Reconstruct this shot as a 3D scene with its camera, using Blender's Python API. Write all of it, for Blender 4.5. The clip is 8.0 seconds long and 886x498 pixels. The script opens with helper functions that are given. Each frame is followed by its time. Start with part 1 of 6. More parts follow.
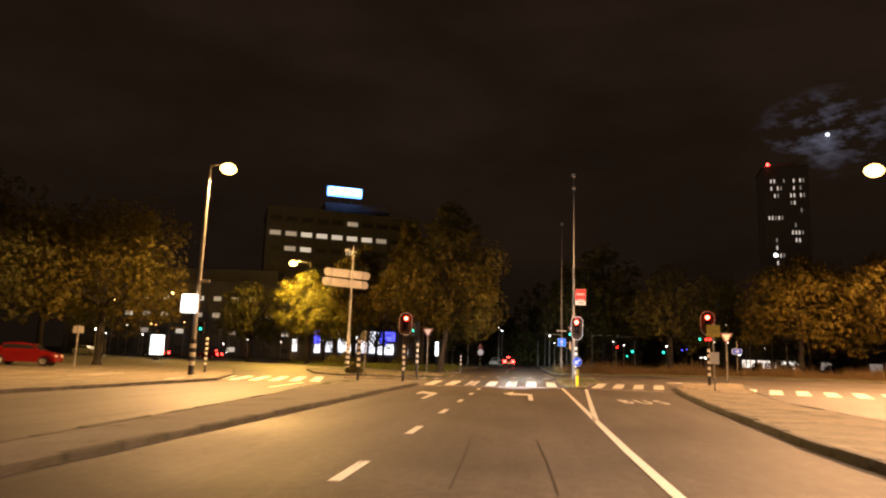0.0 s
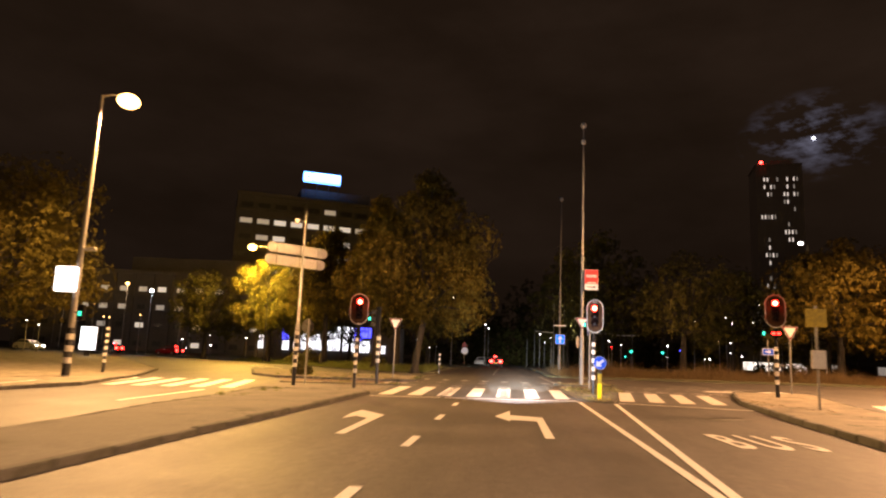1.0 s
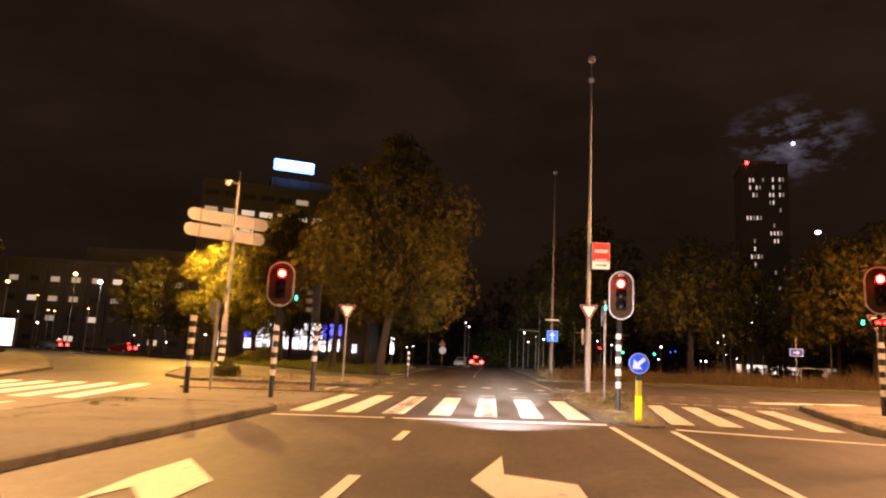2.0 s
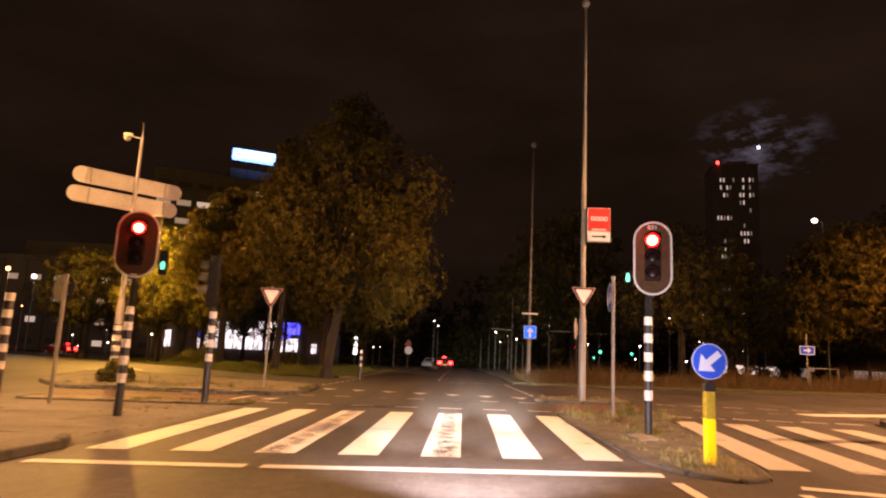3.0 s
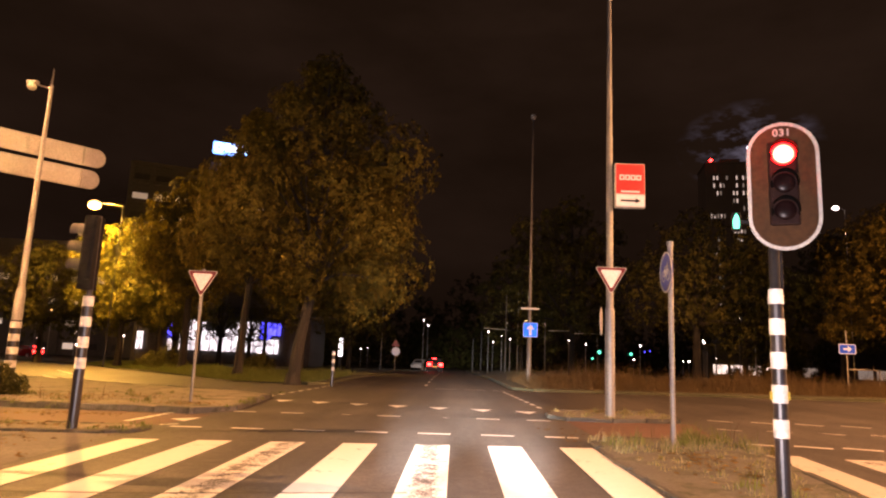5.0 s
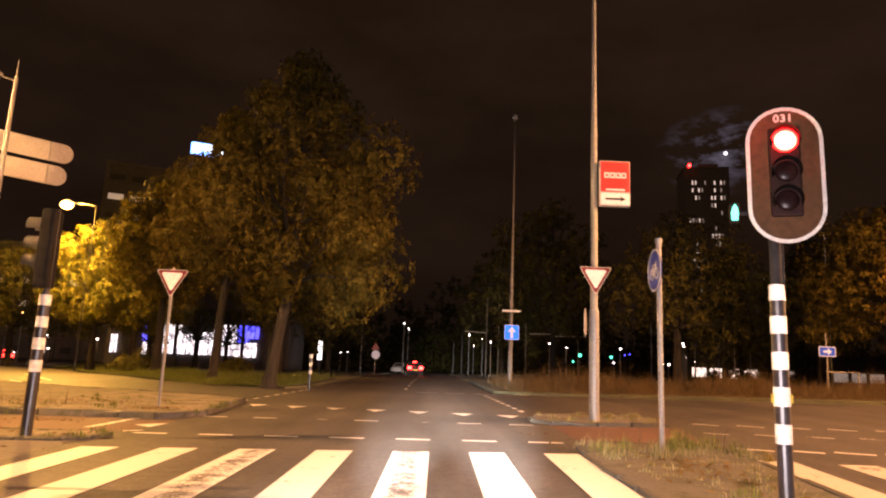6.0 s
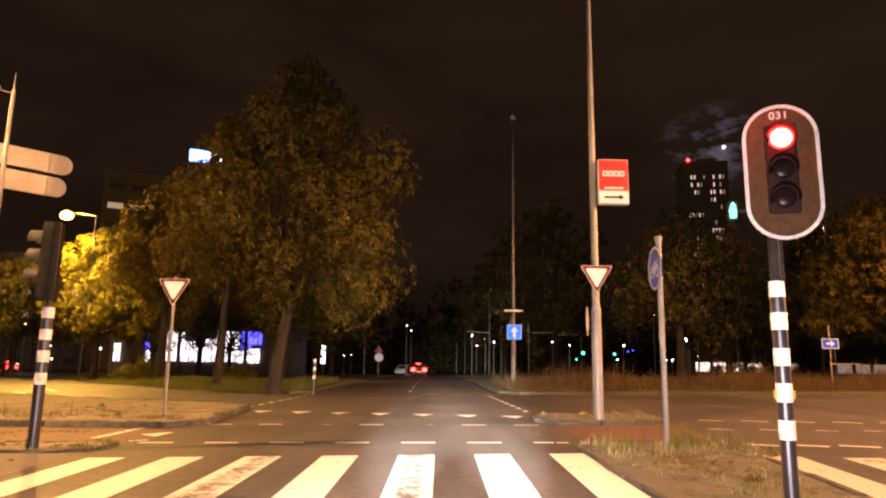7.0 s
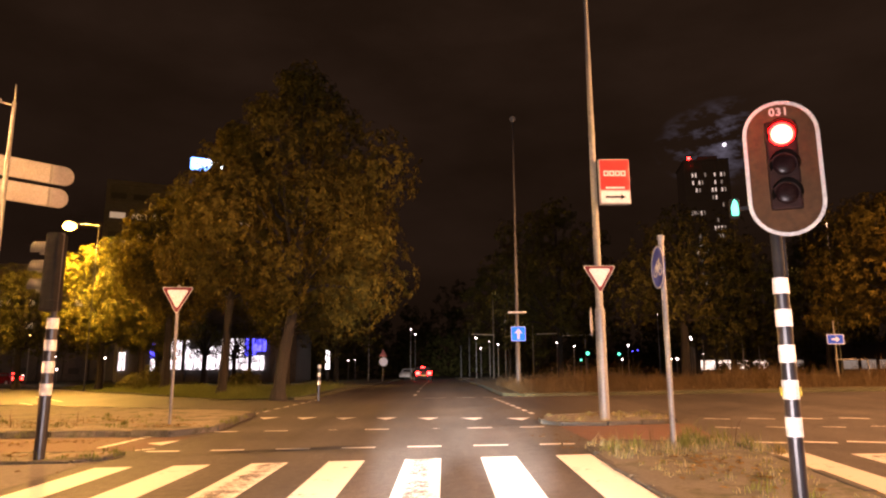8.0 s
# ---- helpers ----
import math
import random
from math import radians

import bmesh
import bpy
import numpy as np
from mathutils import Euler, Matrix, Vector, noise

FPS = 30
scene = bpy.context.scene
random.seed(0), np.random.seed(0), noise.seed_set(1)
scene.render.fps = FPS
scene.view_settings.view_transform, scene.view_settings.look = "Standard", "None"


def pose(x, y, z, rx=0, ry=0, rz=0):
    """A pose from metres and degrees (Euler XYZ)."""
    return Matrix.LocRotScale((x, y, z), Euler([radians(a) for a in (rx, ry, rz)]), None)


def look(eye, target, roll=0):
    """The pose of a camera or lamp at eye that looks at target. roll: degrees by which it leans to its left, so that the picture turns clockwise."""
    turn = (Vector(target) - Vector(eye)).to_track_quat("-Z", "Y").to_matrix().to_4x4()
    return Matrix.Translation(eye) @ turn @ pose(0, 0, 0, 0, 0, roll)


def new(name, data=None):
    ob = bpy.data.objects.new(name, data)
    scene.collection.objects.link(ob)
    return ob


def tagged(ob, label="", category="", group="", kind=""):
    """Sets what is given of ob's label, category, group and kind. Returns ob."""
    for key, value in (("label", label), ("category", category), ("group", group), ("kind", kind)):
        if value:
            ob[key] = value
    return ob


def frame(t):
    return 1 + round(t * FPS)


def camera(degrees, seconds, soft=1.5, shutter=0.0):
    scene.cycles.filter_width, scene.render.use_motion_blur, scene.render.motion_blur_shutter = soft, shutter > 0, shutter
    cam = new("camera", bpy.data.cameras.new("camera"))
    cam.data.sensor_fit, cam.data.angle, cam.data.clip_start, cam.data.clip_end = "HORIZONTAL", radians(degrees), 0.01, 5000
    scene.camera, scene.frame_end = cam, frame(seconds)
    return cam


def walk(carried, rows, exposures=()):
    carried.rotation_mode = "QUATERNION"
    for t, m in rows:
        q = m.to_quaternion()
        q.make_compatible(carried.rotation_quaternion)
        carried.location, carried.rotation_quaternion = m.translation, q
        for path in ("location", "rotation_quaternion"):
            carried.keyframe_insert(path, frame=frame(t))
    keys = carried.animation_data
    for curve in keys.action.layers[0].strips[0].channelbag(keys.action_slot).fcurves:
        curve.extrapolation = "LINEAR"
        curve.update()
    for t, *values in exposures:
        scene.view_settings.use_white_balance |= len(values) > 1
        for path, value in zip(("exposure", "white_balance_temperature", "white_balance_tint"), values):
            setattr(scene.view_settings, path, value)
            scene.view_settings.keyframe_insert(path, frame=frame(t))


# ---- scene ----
cam = camera(67.2, 8.0, soft=2.1, shutter=0.4)
PATH = [
    (0, (1.004, -6.7, 1.086), (0.775, -4.741, 1.412), 2.0),
    (0.5, (0.834, -2.069, 1.076), (0.625, -0.107, 1.404), 2.3),
    (1, (0.677, 2.534, 1.102), (0.487, 4.498, 1.427), 2.5),
    (1.5, (0.584, 6.416, 1.063), (0.415, 8.382, 1.392), 2.7),
    (1.7, (0.586, 7.924, 1.064), (0.427, 9.89, 1.392), 2.8),
    (2.8, (0.768, 14.918, 1.003), (0.704, 16.889, 1.34), 2.8),
    (3, (0.801, 15.839, 1.032), (0.75, 17.809, 1.369), 2.7),
    (3.5, (0.834, 17.655, 1.071), (0.803, 19.627, 1.406), 2.4),
    (4, (0.866, 18.982, 1.082), (0.838, 20.953, 1.42), 2.5),
    (4.2, (0.897, 19.399, 1.097), (0.867, 21.371, 1.435), 2.4),
    (5.3, (0.894, 20.632, 1.114), (0.877, 22.601, 1.461), 2.4),
    (5.5, (0.916, 20.75, 1.093), (0.922, 22.719, 1.445), 2.3),
    (6, (0.909, 20.875, 1.096), (0.941, 22.844, 1.45), 2.3),
    (6.5, (0.918, 20.858, 1.115), (0.951, 22.826, 1.47), 2.3),
    (7, (0.91, 20.842, 1.125), (0.94, 22.81, 1.481), 0.9),
    (7.5, (0.916, 20.845, 1.126), (0.944, 22.812, 1.49), -0.5),
    (8, (0.909, 20.842, 1.126), (0.932, 22.808, 1.491), -0.2),
]
walk(cam, [(t, look(eye, target, roll)) for t, eye, target, roll in PATH], [(0, 0.42, 6550, 20), (1.0, 0.55, 6650, 23), (1.7, 0.65, 6900, 30), (2.8, 0.22, 7350, 40), (4.2, 0.02, 7350, 42), (5.4, 0.46, 7350, 40), (8, 0.55, 7250, 38)])

# ---- night sky and lamps ----
world = bpy.data.worlds.new("night")
scene.world = world
world.use_nodes = True
wn, wl = world.node_tree.nodes, world.node_tree.links
sky_map = wn.new("ShaderNodeMapping")
sky_map.inputs["Scale"].default_value = (1.0, 1.0, 2.6)
wl.new(wn.new("ShaderNodeTexCoord").outputs["Generated"], sky_map.inputs["Vector"])
sky_noise = wn.new("ShaderNodeTexNoise")
sky_noise.inputs["Scale"].default_value, sky_noise.inputs["Detail"].default_value, sky_noise.inputs["Roughness"].default_value = 3.2, 6.0, 0.55
wl.new(sky_map.outputs["Vector"], sky_noise.inputs["Vector"])
sky_ramp = wn.new("ShaderNodeValToRGB")
sky_ramp.color_ramp.elements[0].position, sky_ramp.color_ramp.elements[1].position = 0.36, 0.72
sky_ramp.color_ramp.elements[0].color, sky_ramp.color_ramp.elements[1].color = (0.0084, 0.0050, 0.0028, 1), (0.0140, 0.0086, 0.0052, 1)
wl.new(sky_noise.outputs["Fac"], sky_ramp.inputs[0])
wl.new(sky_ramp.outputs[0], wn["Background"].inputs[0])
sky_up = wn.new("ShaderNodeSeparateXYZ")
wl.new(wn["Texture Coordinate"].outputs["Generated"], sky_up.inputs[0])
sky_fade = wn.new("ShaderNodeMapRange")
sky_fade.inputs["From Min"].default_value, sky_fade.inputs["From Max"].default_value = 0.05, 0.48
sky_fade.inputs["To Min"].default_value, sky_fade.inputs["To Max"].default_value = 0.60, 1.04
wl.new(sky_up.outputs["Z"], sky_fade.inputs["Value"])
wl.new(sky_fade.outputs["Result"], wn["Background"].inputs[1])

SODIUM = (1.0, 0.51, 0.175)
SODIUM_POWER = 14000.0


def point_lamp(name, place, power, colour, radius=0.15):
    data = bpy.data.lights.new(name, "POINT")
    data.energy, data.color, data.shadow_soft_size = power, colour, radius
    ob = new(name, data)
    ob.location = place
    return ob


def spot_lamp(name, place, target, power, colour, degrees, blend):
    data = bpy.data.lights.new(name, "SPOT")
    data.energy, data.color, data.shadow_soft_size = power, colour, 0.05
    data.spot_size, data.spot_blend = radians(degrees), blend
    ob = new(name, data)
    ob.matrix_world = look(place, target)
    return ob


def street_light(place, power, colour=SODIUM, cone=170, tilt=(0.0, 0.001)):
    """The light of a street lamp, thrown downwards and cut off by its head."""
    data = bpy.data.lights.new("sodium_light", "SPOT")
    data.energy, data.color, data.shadow_soft_size = power, colour, 0.15
    data.spot_size, data.spot_blend = radians(cone), 0.16
    ob = new("sodium_light", data)
    ob.matrix_world = look(place, (place[0] + tilt[0], place[1] + tilt[1], place[2] - 1.0))
    return ob


street_light((-15.1, 28.0, 10.7), SODIUM_POWER * 1.6, (1.0, 0.56, 0.19), 161, (0.03, 0.125))
street_light((18.1, 27.0, 10.4), SODIUM_POWER * 1.6, (1.0, 0.53, 0.21), 175, (-0.09, 0.10))
point_lamp("sodium_light", (-25.1, 66.6, 10.3), SODIUM_POWER * 1.35, (1.0, 0.6, 0.10))
street_light((27.9, 66.6, 11.6), SODIUM_POWER * 0.02, (1.0, 0.7, 0.4))
# two unseen lamps added out of view to brighten the near road
street_light((-15.5, -7.0, 10.3), SODIUM_POWER * 0.1)
street_light((7.3, -2.5, 10.2), SODIUM_POWER * 0.75, (1.0, 0.66, 0.38), 160)
# unseen lamp added off to the right to light the verge trees
street_light((35.3, 37.0, 10.2), SODIUM_POWER * 3.2, (1.0, 0.49, 0.16), 177)
# the spill of the red lenses
for place in ((3.66, 25.93, 3.12), (-4.62, 26.72, 3.09), (9.96, 26.44, 3.52)):
    point_lamp("red_lamp", place, 8.0, (1.0, 0.04, 0.02), 0.03)
# low beams of the car at the stop line
for hx in (0.3, 1.5):
    spot_lamp("headlight", (hx, 21.2, 0.66), (hx + 0.2, 40.0, 0.5), 8000.0, (0.88, 0.98, 0.93), 32, 1.0)
    spot_lamp("headlight_beam", (hx, 21.2, 0.66), (hx + 0.9, 45.0, 0.14), 98000.0, (0.86, 1.0, 0.92), 11.5, 1.0)
spot_lamp("headlight_spread", (0.9, 20.2, 0.66), (1.5, 30.0, 1.4), 3600.0, (0.94, 0.96, 0.96), 95, 1.0)
# the beam of the car driving off and a lamp over the far junction
spot_lamp("far_headlight", (-1.0, 95.4, 0.65), (-4.6, 103.0, 0.2), 1200.0, (0.8, 1.0, 0.92), 60, 0.8)
for place, colour in (((-57.2, 99.0, 10.3), (1.0, 0.72, 0.4)), ((-50.4, 94.0, 9.0), (0.8, 0.88, 1.0)), ((-66.0, 98.0, 7.0), (1.0, 0.72, 0.4))):
    point_lamp("far_street_light", place, 420.0, colour, 0.25)
point_lamp("far_light", (10.5, 101.0, 6.6), 700.0, (1.0, 0.9, 0.78), 0.2)
for tx, ty in ((-0.9, 90.6), (0.3, 90.8)):
    point_lamp("tail_light_spill", (tx, ty, 0.8), 8.0, (1.0, 0.03, 0.02), 0.1)


# ---- materials ----
def nodes_of(name):
    m = bpy.data.materials.new(name)
    m.use_nodes = True
    return m, m.node_tree.nodes, m.node_tree.links, m.node_tree.nodes["Principled BSDF"]


def noise_node(n, l, coord, scale, detail=4.0, rough=0.6):
    t = n.new("ShaderNodeTexNoise")
    t.inputs["Scale"].default_value, t.inputs["Detail"].default_value, t.inputs["Roughness"].default_value = scale, detail, rough
    l.new(coord, t.inputs["Vector"])
    return t.outputs["Fac"]


def ramp_node(n, l, fac, a, b, ca=(0, 0, 0, 1), cb=(1, 1, 1, 1)):
    r = n.new("ShaderNodeValToRGB")
    r.color_ramp.elements[0].position, r.color_ramp.elements[1].position = a, b
    r.color_ramp.elements[0].color, r.color_ramp.elements[1].color = ca, cb
    l.new(fac, r.inputs[0])
    return r.outputs[0]


def mix_node(n, l, fac, a, b):
    m = n.new("ShaderNodeMix")
    m.data_type = "RGBA"
    l.new(fac, m.inputs["Factor"])
    for sock, v in ((m.inputs["A"], a), (m.inputs["B"], b)):
        if isinstance(v, tuple):
            sock.default_value = (*v[:3], 1)
        else:
            l.new(v, sock)
    return m.outputs["Result"]


def surface(name, dark, light, coarse=0.6, fine=30.0, rough=(0.6, 0.9), bump=0.3, metal=0.0, depth=0.01, random_tint=0.0):
    """A two-scale stained surface: broad patches and fine grain, with relief."""
    m, n, l, b = nodes_of(name)
    coord = n.new("ShaderNodeTexCoord").outputs["Object"]
    broad = noise_node(n, l, coord, coarse, 5)
    grain = noise_node(n, l, coord, fine, 3)
    c = mix_node(n, l, ramp_node(n, l, broad, 0.3, 0.7), dark, light)
    spk = mix_node(n, l, ramp_node(n, l, grain, 0.35, 0.7), (0.72, 0.72, 0.72), (1.2, 1.2, 1.2))
    mul = n.new("ShaderNodeMix")
    mul.data_type, mul.blend_type = "RGBA", "MULTIPLY"
    mul.inputs["Factor"].default_value = 1.0
    l.new(c, mul.inputs["A"])
    l.new(spk, mul.inputs["B"])
    out = mul.outputs["Result"]
    if random_tint:
        info = n.new("ShaderNodeObjectInfo")
        hsv = n.new("ShaderNodeHueSaturation")
        mr = n.new("ShaderNodeMapRange")
        mr.inputs["To Min"].default_value, mr.inputs["To Max"].default_value = 1 - random_tint, 1 + random_tint
        l.new(info.outputs["Random"], mr.inputs["Value"])
        l.new(mr.outputs["Result"], hsv.inputs["Value"])
        l.new(out, hsv.inputs["Color"])
        out = hsv.outputs["Color"]
    l.new(out, b.inputs["Base Color"])
    rr = n.new("ShaderNodeMapRange")
    rr.inputs["To Min"].default_value, rr.inputs["To Max"].default_value = rough
    l.new(broad, rr.inputs["Value"])
    l.new(rr.outputs["Result"], b.inputs["Roughness"])
    b.inputs["Metallic"].default_value = metal
    if bump:
        bp = n.new("ShaderNodeBump")
        bp.inputs["Strength"].default_value, bp.inputs["Distance"].default_value = bump, depth
        l.new(grain, bp.inputs["Height"])
        l.new(bp.outputs["Normal"], b.inputs["Normal"])
    return m


def dull(m, level):
    """Lowers the gloss of a weathered paint or plastic."""
    m.node_tree.nodes["Principled BSDF"].inputs["Specular IOR Level"].default_value = level
    return m


def glow(name, colour, strength):
    m, n, l, b = nodes_of(name)
    b.inputs["Base Color"].default_value = (*[min(0.8, c) for c in colour], 1)
    b.inputs["Emission Color"].default_value = (*colour, 1)
    b.inputs["Emission Strength"].default_value = strength
    b.inputs["Roughness"].default_value = 0.3
    return m


def paint_material(name, wear, tone=(0.64, 0.625, 0.59), line=None):
    """Road paint, worn through to the asphalt in patches."""
    m, n, l, b = nodes_of(name)
    coord = n.new("ShaderNodeTexCoord").outputs["Object"]
    big = noise_node(n, l, coord, 1.7 if line is None else 3.6, 8, 0.8)
    small = noise_node(n, l, coord, 14.0 if line is None else 38.0, 5)
    add = n.new("ShaderNodeMath")
    add.operation = "ADD"
    l.new(big, add.inputs[0])
    sc = n.new("ShaderNodeMath")
    sc.operation = "MULTIPLY"
    sc.inputs[1].default_value = 0.6
    l.new(small, sc.inputs[0])
    l.new(sc.outputs[0], add.inputs[1])
    worn = add.outputs[0]
    if line is not None:
        # the middle of the stripe, where wheels pass, is worn most
        xyz = n.new("ShaderNodeSeparateXYZ")
        l.new(coord, xyz.inputs[0])
        off = n.new("ShaderNodeMath")
        off.operation, off.inputs[1].default_value = "SUBTRACT", line
        l.new(xyz.outputs["X"], off.inputs[0])
        away = n.new("ShaderNodeMath")
        away.operation = "ABSOLUTE"
        l.new(off.outputs[0], away.inputs[0])
        mr = n.new("ShaderNodeMapRange")
        mr.inputs["From Min"].default_value, mr.inputs["From Max"].default_value = 0.08, 0.26
        mr.inputs["To Min"].default_value, mr.inputs["To Max"].default_value = 0.02, -0.2
        l.new(away.outputs[0], mr.inputs["Value"])
        more = n.new("ShaderNodeMath")
        more.operation = "ADD"
        l.new(worn, more.inputs[0])
        l.new(mr.outputs["Result"], more.inputs[1])
        worn = more.outputs[0]
    mask = ramp_node(n, l, worn, 0.98 - wear, (1.06 if line is None else 1.12) - wear)
    dirt = mix_node(n, l, small, tone, tuple(c * 0.8 for c in tone))
    l.new(mix_node(n, l, mask, dirt, (0.065, 0.06, 0.055)), b.inputs["Base Color"])
    b.inputs["Roughness"].default_value = 0.6
    return m


def leaf_material(name, dark, light):
    m, n, l, b = nodes_of(name)
    geo = n.new("ShaderNodeNewGeometry")
    c = ramp_node(n, l, geo.outputs["Random Per Island"], 0.0, 1.0, (*dark, 1), (*light, 1))
    l.new(c, b.inputs["Base Color"])
    b.inputs["Roughness"].default_value = 0.85
    b.inputs["Specular IOR Level"].default_value = 0.15
    through_light = n.new("ShaderNodeBsdfTranslucent")
    l.new(c, through_light.inputs["Color"])
    mx = n.new("ShaderNodeMixShader")
    mx.inputs[0].default_value = 0.35
    l.new(b.outputs[0], mx.inputs[1])
    l.new(through_light.outputs[0], mx.inputs[2])
    l.new(mx.outputs[0], n["Material Output"].inputs["Surface"])
    return m


def asphalt_material():
    """Dark asphalt: grain, broad patches, and lighter tracks worn lengthwise by wheels."""
    m = surface("asphalt", (0.040, 0.036, 0.033), (0.078, 0.069, 0.062), 0.35, 45.0, (0.5, 0.85), 0.6)
    n, l = m.node_tree.nodes, m.node_tree.links
    b = n["Principled BSDF"]
    base = b.inputs["Base Color"].links[0].from_socket
    mp = n.new("ShaderNodeMapping")
    mp.inputs["Scale"].default_value = (1.1, 0.06, 1.0)
    l.new(n.new("ShaderNodeTexCoord").outputs["Object"], mp.inputs["Vector"])
    track = ramp_node(n, l, noise_node(n, l, mp.outputs["Vector"], 1.0, 4), 0.35, 0.65, (0.72, 0.72, 0.72, 1), (1.22, 1.2, 1.18, 1))
    speck = ramp_node(n, l, noise_node(n, l, n.new("ShaderNodeTexCoord").outputs["Object"], 7.0, 6, 0.75), 0.32, 0.68, (0.62, 0.62, 0.62, 1), (1.38, 1.38, 1.38, 1))
    grain = ramp_node(n, l, noise_node(n, l, n.new("ShaderNodeTexCoord").outputs["Object"], 30.0, 3, 0.7), 0.35, 0.65, (0.72, 0.72, 0.72, 1), (1.28, 1.28, 1.28, 1))
    for extra in (track, speck, grain):
        mul = n.new("ShaderNodeMix")
        mul.data_type, mul.blend_type = "RGBA", "MULTIPLY"
        mul.inputs["Factor"].default_value = 1.0
        l.new(base, mul.inputs["A"])
        l.new(extra, mul.inputs["B"])
        base = mul.outputs["Result"]
    l.new(base, b.inputs["Base Color"])
    return m


ASPHALT = asphalt_material()
BIKE_ASPHALT = surface("red_asphalt", (0.085, 0.048, 0.038), (0.125, 0.065, 0.05), 0.5, 55.0, (0.6, 0.9), 0.4)
def mossy(m, scale, low, high, moss):
    """Moss and dirt lying in patches over a surface."""
    n, l = m.node_tree.nodes, m.node_tree.links
    b = n["Principled BSDF"]
    base = b.inputs["Base Color"].links[0].from_socket
    patch = ramp_node(n, l, noise_node(n, l, n.new("ShaderNodeTexCoord").outputs["Object"], scale, 8, 0.7), low, high)
    mx = n.new("ShaderNodeMix")
    mx.data_type = "RGBA"
    mx.inputs["B"].default_value = (*moss, 1)
    l.new(patch, mx.inputs["Factor"])
    l.new(base, mx.inputs["A"])
    l.new(mx.outputs["Result"], b.inputs["Base Color"])
    return m


PAVING = mossy(surface("sandy_paving", (0.10, 0.088, 0.062), (0.23, 0.195, 0.145), 1.3, 16.0, (0.75, 0.95), 0.9, depth=0.02), 1.4, 0.53, 0.62, (0.05, 0.045, 0.02))
DIRT_PAVING = mossy(surface("weedy_paving", (0.085, 0.077, 0.066), (0.15, 0.137, 0.117), 0.8, 20.0, (0.8, 1.0), 0.5), 0.9, 0.56, 0.68, (0.04, 0.038, 0.02))
ISLAND_DIRT = mossy(surface("weedy_dirt", (0.062, 0.058, 0.047), (0.115, 0.107, 0.088), 1.2, 22.0, (0.85, 1.0), 0.6, depth=0.02), 2.4, 0.47, 0.62, (0.030, 0.034, 0.014))
SLAB = surface("concrete_slab", (0.16, 0.145, 0.12), (0.24, 0.22, 0.19), 2.5, 30.0, (0.8, 0.95), 0.3)
DIRTY_KERB = mossy(surface("dirty_kerb", (0.035, 0.033, 0.027), (0.075, 0.068, 0.055), 1.5, 30.0, (0.8, 0.95), 0.5, random_tint=0.2), 3.0, 0.5, 0.6, (0.025, 0.025, 0.012))
KERB_STONE = mossy(surface("kerb_concrete", (0.055, 0.052, 0.047), (0.11, 0.10, 0.09), 1.5, 30.0, (0.75, 0.95), 0.5, random_tint=0.3), 2.2, 0.5, 0.62, (0.03, 0.028, 0.014))
EARTH = surface("grassy_earth", (0.035, 0.042, 0.018), (0.085, 0.08, 0.04), 0.5, 14.0, (0.85, 1.0), 0.8, depth=0.03)
PAINT = paint_material("road_paint", 0.06)
PAINT_WORN = paint_material("worn_road_paint", 0.19)
# darker paint tone for the bus lane stripes
PAINT_DARKER = paint_material("darker_road_paint", 0.08, (0.47, 0.455, 0.425))
STRIPE_WORN = {-1: paint_material("wheel_worn_paint", 0.24, line=-1.17), 1: paint_material("wheel_worn_paint", 0.25, line=0.72)}
STEEL = surface("galvanised_steel", (0.165, 0.160, 0.152), (0.205, 0.200, 0.190), 0.8, 30.0, (0.4, 0.6), 0.1, metal=0.35)
# paler copy of STEEL: lamp light on two poles put into the colour
LAMPLIT_STEEL = surface("lamplit_steel", (0.25, 0.243, 0.23), (0.30, 0.292, 0.278), 0.8, 30.0, (0.45, 0.6), 0.1)
DARK_STEEL = surface("dark_pole_paint", (0.007, 0.007, 0.010), (0.016, 0.016, 0.020), 3.0, 12.0, (0.3, 0.42), 0.02)
BAND_WHITE = surface("white_band", (0.50, 0.485, 0.46), (0.58, 0.565, 0.54), 3.0, 12.0, (0.4, 0.6), 0.02)
BLACK_PLASTIC = dull(surface("black_plastic", (0.005, 0.005, 0.005), (0.011, 0.010, 0.010), 3.0, 12.0, (0.6, 0.75), 0.02), 0.12)
PLATE_DARK = dull(surface("backplate_paint", (0.035, 0.016, 0.006), (0.039, 0.018, 0.007), 2.0, 20.0, (0.65, 0.8), 0.02), 0.12)
RIM_WHITE = surface("reflective_white", (0.27, 0.26, 0.24), (0.35, 0.335, 0.31), 4.0, 60.0, (0.4, 0.5), 0.05)
SIGN_WHITE = surface("sign_white", (0.62, 0.62, 0.63), (0.70, 0.70, 0.71), 4.0, 60.0, (0.35, 0.5), 0.03)
SIGN_RED = surface("sign_red", (0.115, 0.004, 0.009), (0.145, 0.006, 0.012), 4.0, 60.0, (0.35, 0.5), 0.03)
SIGN_BLUE = surface("sign_blue", (0.010, 0.022, 0.17), (0.015, 0.03, 0.21), 4.0, 60.0, (0.35, 0.5), 0.03)
SIGN_YELLOW = surface("sign_yellow", (0.60, 0.36, 0.03), (0.70, 0.44, 0.05), 4.0, 60.0, (0.4, 0.6), 0.03)
DULL_YELLOW = surface("dull_orange_yellow", (0.26, 0.19, 0.008), (0.32, 0.235, 0.012), 3.0, 12.0, (0.6, 0.8), 0.02)
